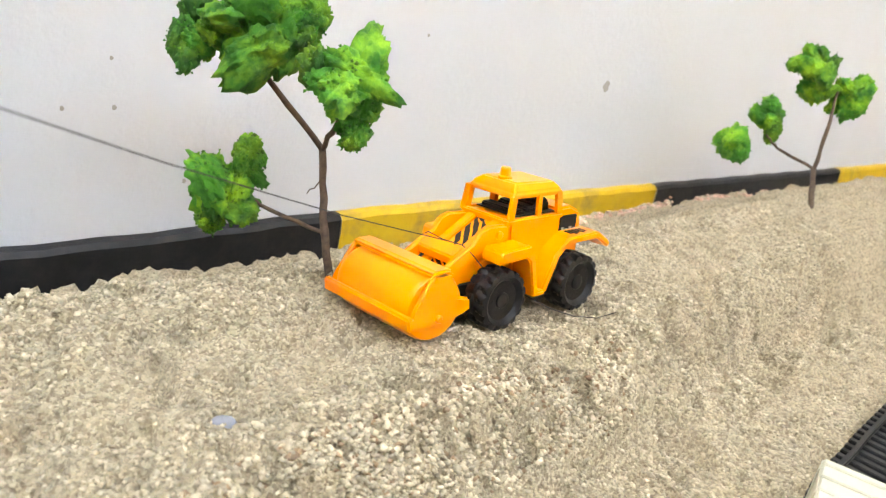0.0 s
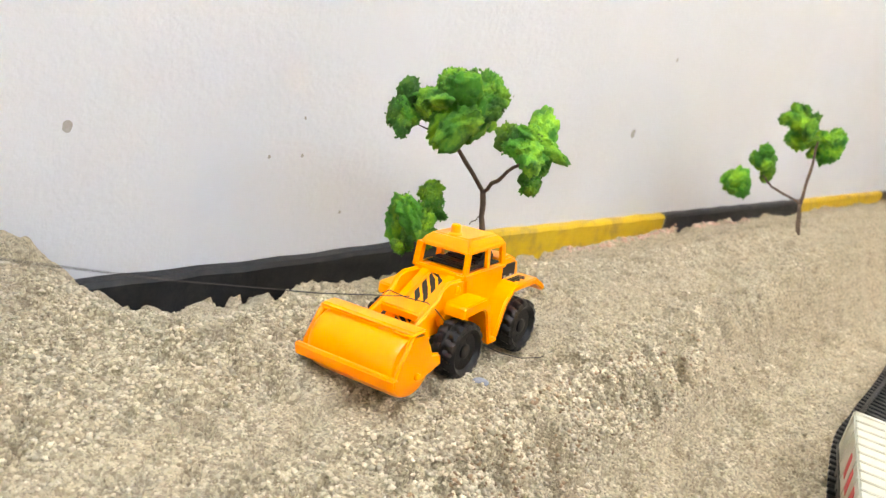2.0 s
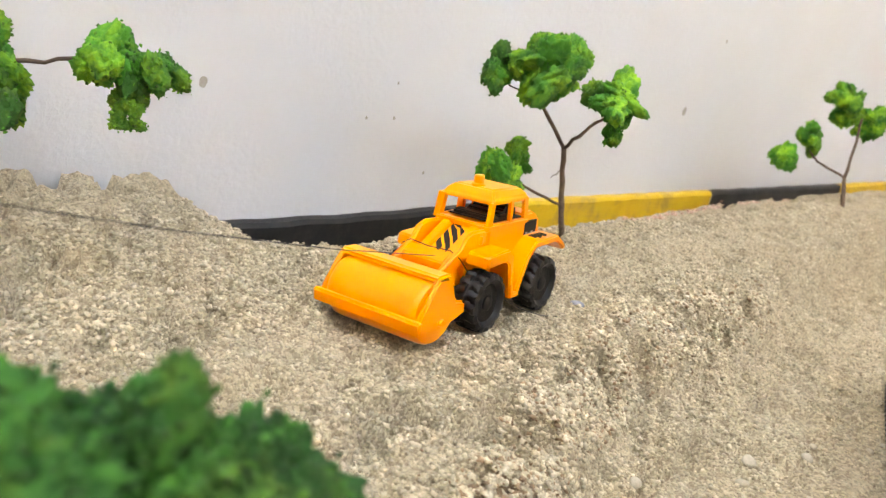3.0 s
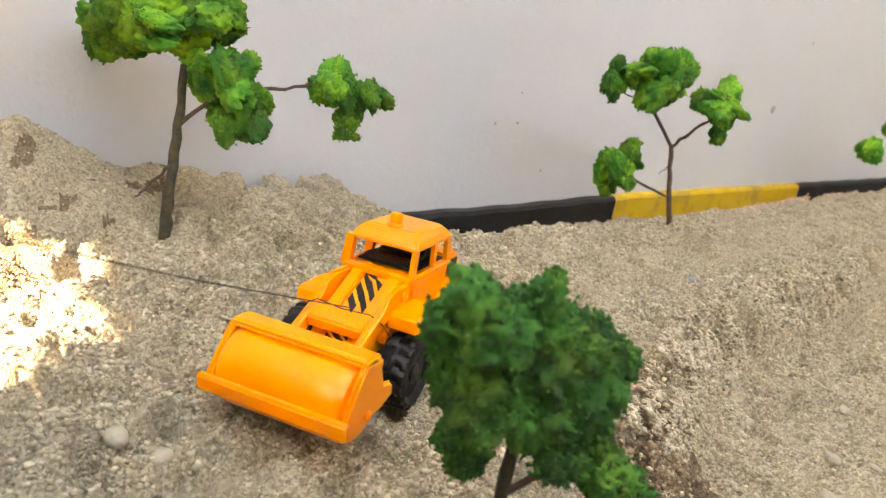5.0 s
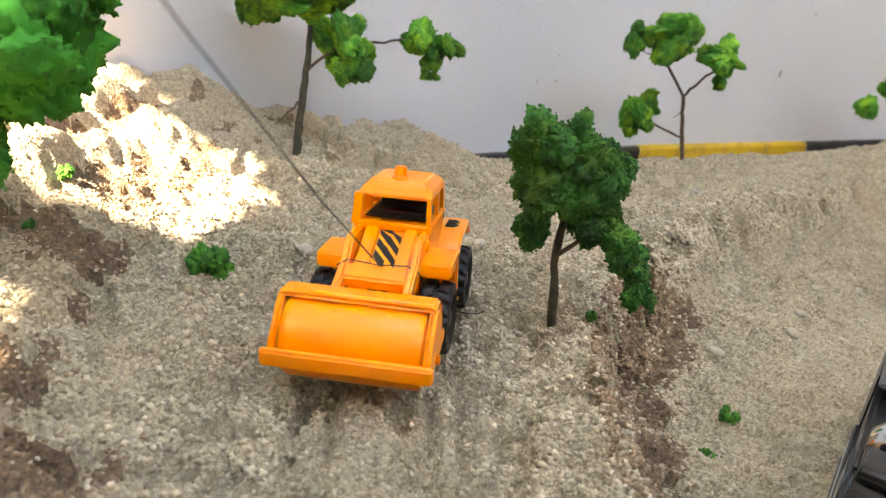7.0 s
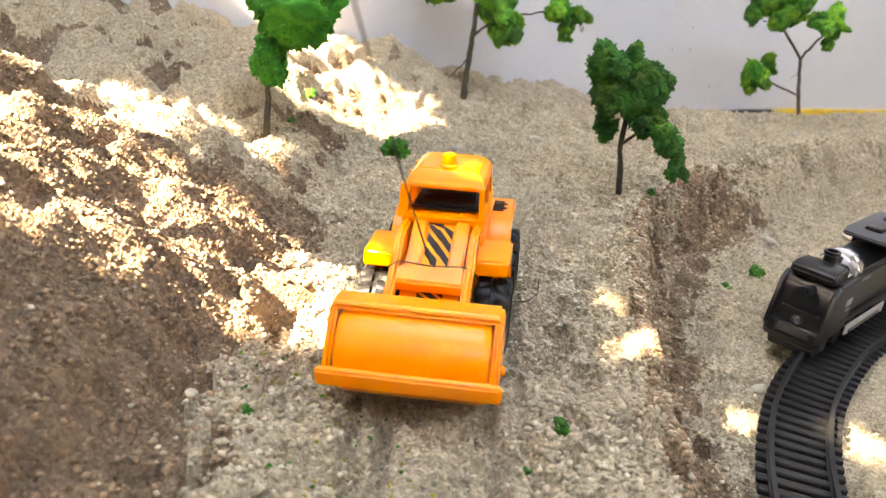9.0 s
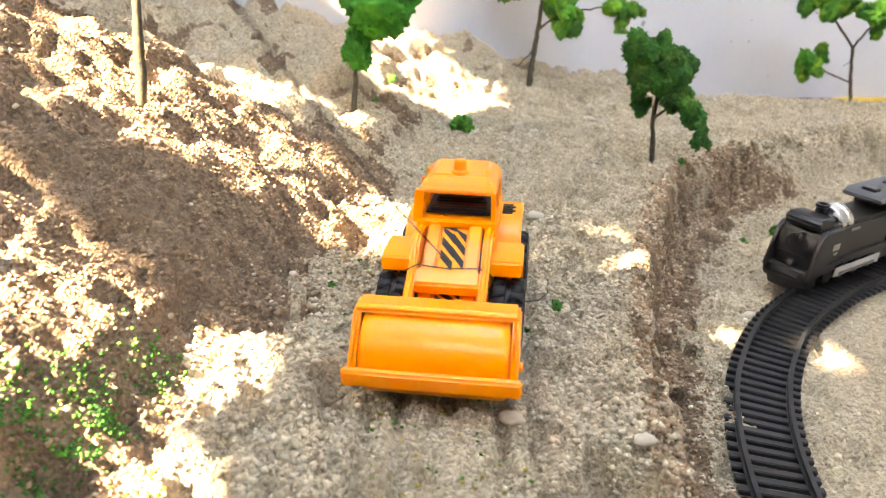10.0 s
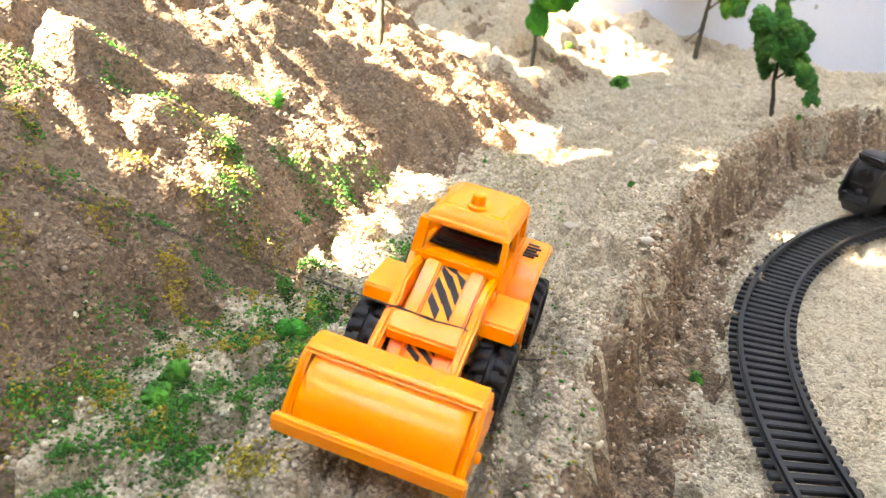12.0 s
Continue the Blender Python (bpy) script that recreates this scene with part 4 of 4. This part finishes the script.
def build_wagon():
    wg = empty("toy_wagon", pose(0.279, 0.0965, bed(0, 0), 0, 0, 29.0))
    tagged(wg, "cream plastic toy goods wagon with ribbed roof and red print", "toy train")
    part("underframe", block(-96, 96, -13, 13, 12, 18), BLACK, wg)
    body = part("body", slab([(-100, 18), (100, 18), (100, 49), (-100, 49)], -18, 18, 1.2), CREAM, wg)
    for k in range(16):
        part("roof_rib", block(-94 + 12.4 * k, -91.6 + 12.4 * k, -17.6, 17.6, 48.4, 50.4, 0.5), CREAM, body)
    for sy in (-1, 1):
        part("lower_rail", block(-101, 101, *sorted((sy * 17.5, sy * 19)), 18, 21, 0.5), BLACK, wg)
        for k in range(9):
            part("side_rib", block(-95 + 23 * k, -92.5 + 23 * k, *sorted((sy * 17.8, sy * 18.8)), 22, 48, 0.3), CREAM, body)
        for a, b, z0, z1 in ((-60, -44, 28, 42), (-38, -26, 28, 42), (-16, 0, 28, 42), (10, 24, 28, 42), (32, 44, 28, 42)):
            part("print", slab([(a, z0), (b - 4, z0), (b, z1), (a + 4, z1)], *sorted((sy * 18.05, sy * 18.45)), 0), RED, body, "slanted red bar of print")
        for x in (-72, -52, 52, 72):
            rolling_wheel(wg, x, sy, 6.0)


build_track()
build_locomotive()
build_wagon()


# ---- loose stones, flock and grains ----
def build_stones():
    rng = np.random.default_rng(21)
    spots = [(0.097, 0.261, 0.0045, BLUE_STONE), (0.034, 0.07, 0.006, STONE), (-0.236, -0.181, 0.005, STONE), (-0.389, -0.115, 0.006, STONE), (-0.565, -0.258, 0.0028, STONE), (-0.345, 0.155, 0.0055, STONE), (-0.33, 0.14, 0.0045, STONE), (-0.31, 0.02, 0.0055, STONE), (-0.21, 0.165, 0.005, STONE), (-0.245, 0.215, 0.006, STONE), (0.08, 0.10, 0.005, STONE), (0.15, 0.14, 0.005, STONE), (0.20, 0.13, 0.004, STONE), (-0.06, 0.06, 0.005, STONE), (-0.47, -0.40, 0.0045, STONE), (-0.42, -0.42, 0.004, STONE)]
    for k in range(14):
        spots.append((rng.uniform(0.02, 0.42), rng.uniform(0.06, 0.2), rng.uniform(0.002, 0.004), STONE))
    for k, (x, y, r, mat) in enumerate(spots):
        v, f = BALL2
        p = v * np.array([1.25, 0.9, 0.6]) * (1 + 0.25 * shape_noise(v, 0.9, k * 3.3)[:, None])
        a = rng.uniform(0, 6.28)
        p = p @ np.array([[math.cos(a), -math.sin(a), 0], [math.sin(a), math.cos(a), 0], [0, 0, 1]]).T * r
        ob = mesh_object("pebble", p, f, mat, None, True)
        ob.location = (x, y, height(x, y) + 0.15 * r + 0.001)
        tagged(ob, "small blue-grey stone half sunk in the sand" if mat is BLUE_STONE else "small pale pebble lying on the sand", "pebble", "pebbles on the sand")


BIT = np.array([(1, 0, 0), (-1, 0, 0), (0, 1, 0), (0, -1, 0), (0, 0, 1), (0, 0, -1)], float) * 1.15
BIT_F = np.array([(0, 2, 4), (2, 1, 4), (1, 3, 4), (3, 0, 4), (2, 0, 5), (1, 2, 5), (3, 1, 5), (0, 3, 5)])


def scatter(name, x, y, size, mat, label, category, seed, lift=0.4):
    """Small rounded bits strewn on the land, as one object."""
    rng = np.random.default_rng(seed)
    n = len(x)
    base = np.stack([x, y, land(x, y) + lift * size], -1)
    jit = BIT[None] * rng.uniform(0.75, 1.25, (n, 6, 1)) + rng.normal(0, 0.19, (n, 6, 3))
    a, b = rng.uniform(0, 6.28, n), rng.uniform(0, 6.28, n)
    ca, sa, cb, sb = np.cos(a), np.sin(a), np.cos(b), np.sin(b)
    z0 = np.zeros(n)
    r1 = np.stack([np.stack([ca, -sa, z0], -1), np.stack([sa, ca, z0], -1), np.stack([z0, z0, z0 + 1], -1)], 1)
    r2 = np.stack([np.stack([z0 + 1, z0, z0], -1), np.stack([z0, cb, -sb], -1), np.stack([z0, sb, cb], -1)], 1)
    v = np.einsum("nij,nkj->nki", r1 @ r2, jit) * size[:, None, None] * np.array([1, 1, 0.75]) + base[:, None, :]
    f = BIT_F[None] + 6 * np.arange(n)[:, None, None]
    return tagged(mesh_object(name, v.reshape(-1, 3), f.reshape(-1, 3), mat, None, False), label, category, kind="stuff")


def build_grains():
    rng = np.random.default_rng(31)
    # thickest along the way where the camera comes close
    n = 440000
    x, y = rng.uniform(-0.98, 0.70, n), rng.uniform(-0.84, 0.46, n)
    off = np.abs(beside(x, y, PATH))
    drop = -beside(x, y, EDGE[::-1])
    keep = rng.uniform(0, 1, n) < np.where(off < 0.2, 0.68, 0.2) * np.where(drop > 0.06, 0.5, 1.0)
    keep &= y < WALL_Y + WALL_SLOPE * x - 0.01
    x, y, off = x[keep], y[keep], off[keep]
    size = (0.00075 + 0.0011 * rng.uniform(0, 1, len(x)) ** 2.2) * np.where(off < 0.03, 0.75, 1.0)
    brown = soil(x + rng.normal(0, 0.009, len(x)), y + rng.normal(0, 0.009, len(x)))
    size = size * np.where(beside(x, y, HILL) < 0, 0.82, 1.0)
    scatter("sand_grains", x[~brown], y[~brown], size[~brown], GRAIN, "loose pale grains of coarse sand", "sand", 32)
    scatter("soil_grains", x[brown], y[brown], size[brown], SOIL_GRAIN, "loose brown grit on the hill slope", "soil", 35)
    n = 22000
    x, y = rng.uniform(-0.9, 0.6, n), rng.uniform(-0.8, 0.42, n)
    keep = (lumps(x, y, 0.06, 17) > -0.1) & (beside(x, y, EDGE[::-1]) > -0.03) & (np.abs(beside(x, y, PATH)) > 0.03)
    x, y = x[keep], y[keep]
    size = 0.0010 + 0.0011 * rng.uniform(0, 1, len(x)) ** 2.5
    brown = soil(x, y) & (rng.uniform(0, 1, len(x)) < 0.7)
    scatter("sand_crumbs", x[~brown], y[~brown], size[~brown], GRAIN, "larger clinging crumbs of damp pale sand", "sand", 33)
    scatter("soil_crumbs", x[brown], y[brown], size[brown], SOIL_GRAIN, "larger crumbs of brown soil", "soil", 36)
    # grit clinging to the steep face of the bank
    k, u = rng.integers(4, len(EDGE) - 3, 26000), rng.uniform(0, 1, 26000)
    e = np.array(EDGE)
    along = e[k + 1] - e[k]
    side = np.stack([along[:, 1], -along[:, 0]], -1) / np.hypot(along[:, 0], along[:, 1])[:, None]
    q = e[k] + u[:, None] * along - side * rng.uniform(-0.008, 0.03, 26000)[:, None]
    x, y = q[:, 0], q[:, 1]
    # brown as the soil is, and used heavily to paint the bank's shaded face
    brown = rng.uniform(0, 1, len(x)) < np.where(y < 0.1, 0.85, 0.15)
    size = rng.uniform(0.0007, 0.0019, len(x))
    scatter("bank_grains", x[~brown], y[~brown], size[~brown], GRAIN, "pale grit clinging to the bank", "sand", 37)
    scatter("bank_soil_shade", x[brown], y[brown], size[brown], SOIL_GRAIN, "brown grit clinging to the bank, darkening its shaded face", "soil", 38)
    # rubble by the kerb
    x = rng.uniform(0.5, 1.0, 420)
    y = WALL_Y + WALL_SLOPE * x - 0.005 - np.abs(rng.normal(0, 0.008, 420))
    scatter("brick_rubble", x, y, rng.uniform(0.0008, 0.0028, 420), BRICK_DUST, "pinkish brick crumbs along the foot of the kerb", "rubble", 34)


def build_flock():
    rng = np.random.default_rng(41)
    for name, mat, count, seed, label in (("green_flock", FLOCK_GREEN, 250, 42, "scattered green flock crumbs on the sand slope"), ("yellow_flock", FLOCK_YELLOW, 70, 43, "scattered yellow flock crumbs on the sand slope")):
        xs, ys, ss = [], [], []
        clumps = 0
        while clumps < count:
            cy = -0.37 - 0.52 * rng.uniform(0, 1) ** 0.8
            cx = -0.565 - 0.10 * (-0.3 - cy) - abs(rng.normal(0, 0.10))
            if rng.uniform() > 0.2 + 1.5 * (-0.37 - cy):
                continue
            clumps += 1
            m = int(rng.integers(30, 150))
            spread = rng.uniform(0.002, 0.008)
            xs += list(cx + rng.normal(0, spread, m))
            ys += list(cy + rng.normal(0, spread, m))
            ss += list(rng.uniform(0.0004, 0.0010, m))
        # thick drifts beside the way
        for k in range(46 if mat is FLOCK_GREEN else 8):
            cx, cy = rng.choice([(-0.62, -0.70), (-0.575, -0.55), (-0.60, -0.62)])
            cx, cy, m, spread = cx + rng.normal(0, 0.03), cy + rng.normal(0, 0.05), int(rng.integers(120, 320)), rng.uniform(0.0025, 0.006)
            xs += list(cx + rng.normal(0, spread, m))
            ys += list(cy + rng.normal(0, spread, m))
            ss += list(rng.uniform(0.0004, 0.0010, m))
        x, y, s = np.array(xs), np.array(ys), np.array(ss)
        k = rng.uniform(-1, 1, (2, 260))
        px, py = -0.50 + 0.03 * k[0] - 0.02 * k[1], -0.45 + 0.25 * k[1]
        x, y, s = np.concatenate([x, px]), np.concatenate([y, py]), np.concatenate([s, rng.uniform(0.0004, 0.0011, 260)])
        scatter(name, x, y, s, mat, label, "flock", seed, rng.uniform(0.4, 4.5, len(x)))


build_stones()
build_flock()
build_grains()


# ---- what moves ----
thread = part("pull_thread", tube([(0, 0, 0), (0, -3, -120), (0, -3, -230), (0, 0, -360)], [0.30, 0.28, 0.26, 0.22], 6), THREAD)
tagged(thread, "thin dark thread pulling the toy loader along", "thread")

LOADER_ROWS = [
    (0.0, 0.295, 0.348, 0.046, 7.0, 0.6, -169.0),
    (0.5, 0.250, 0.345, 0.046, 7.0, 1.0, -166.4),
    (1.0, 0.205, 0.333, 0.046, 7.2, 2.5, -166.7),
    (1.5, 0.156, 0.323, 0.046, 8.2, 2.2, -165.0),
    (2.0, 0.112, 0.313, 0.045, 7.9, 0.3, -161.1),
    (2.5, 0.074, 0.299, 0.045, 8.5, -0.7, -160.1),
    (3.0, 0.023, 0.284, 0.045, 7.0, -0.9, -159.5),
    (3.2, -0.002, 0.271, 0.044, 6.3, -0.9, -159.2),
    (4.8, -0.182, 0.207, 0.045, 2.0, -2.4, -146.1),
    (5.0, -0.207, 0.195, 0.046, 3.1, -3.6, -143.4),
    (5.5, -0.242, 0.166, 0.050, 5.6, -2.6, -137.0),
    (6.0, -0.267, 0.137, 0.049, 4.3, -3.4, -134.7),
    (6.5, -0.297, 0.100, 0.051, 5.9, -2.7, -128.9),
    (7.0, -0.328, 0.054, 0.051, 5.6, -4.0, -126.5),
    (9.0, -0.445, -0.188, 0.062, 3.5, -0.7, -112.0),
    (9.5, -0.462, -0.238, 0.065, 4.3, -0.5, -107.5),
    (10.0, -0.478, -0.302, 0.064, 3.6, -1.7, -104.8),
    (10.5, -0.492, -0.374, 0.069, 3.2, -2.6, -107.7),
    (11.0, -0.506, -0.445, 0.073, 2.3, -2.8, -107.6),
    (11.5, -0.521, -0.524, 0.073, -1.9, -3.2, -105.7),
    (12.0, -0.529, -0.606, 0.079, -8.2, -1.5, -98.8),
]

THREAD_ROWS = [
    (0, 0.244, 0.344, 0.092, -0.027, 0.180, 0.214),
    (0.5, 0.199, 0.339, 0.091, -0.077, 0.183, 0.213),
    (1, 0.153, 0.327, 0.090, -0.135, 0.188, 0.206),
    (1.5, 0.104, 0.316, 0.090, -0.173, 0.156, 0.205),
    (2.5, 0.025, 0.289, 0.092, -0.250, 0.120, 0.199),
    (3.2, -0.050, 0.253, 0.090, -0.328, 0.081, 0.183),
    (4.8, -0.223, 0.182, 0.094, -0.476, -0.002, 0.227),
    (5.5, -0.280, 0.137, 0.099, -0.522, -0.033, 0.267),
    (6, -0.303, 0.106, 0.098, -0.518, -0.078, 0.287),
    (6.5, -0.332, 0.067, 0.100, -0.528, -0.131, 0.295),
    (7, -0.359, 0.019, 0.101, -0.536, -0.209, 0.281),
    (9, -0.466, -0.230, 0.109, -0.565, -0.489, 0.306),
    (9.5, -0.480, -0.281, 0.112, -0.577, -0.548, 0.299),
    (10.5, -0.508, -0.418, 0.118, -0.593, -0.696, 0.293),
    (11, -0.521, -0.489, 0.122, -0.615, -0.757, 0.310),
    (12, -0.529, -0.654, 0.126, -0.661, -0.902, 0.317),
]


def loader_place(t):
    ts = [r[0] for r in LOADER_ROWS]
    return [float(np.interp(t, ts, [r[k] for r in LOADER_ROWS])) for k in range(1, 7)]


def motions():
    walk(loader, [(t, pose(*r)) for t, *r in LOADER_ROWS])
    for w in loader_wheels:
        rows, turned, last = [], 0.0, None
        for k in range(0, 81):
            t = 0.15 * k
            p = loader_place(t)
            if last is not None:
                turned += math.degrees(math.hypot(p[0] - last[0], p[1] - last[1]) / 0.0195)
            last = p
            rows.append((t, pose(w.location.x, w.location.y, w.location.z, 0, turned, 0)))
        walk(w, rows)
    walk(thread, [(t, look((a, b, c), (d, e, f))) for t, a, b, c, d, e, f in THREAD_ROWS])


motions()
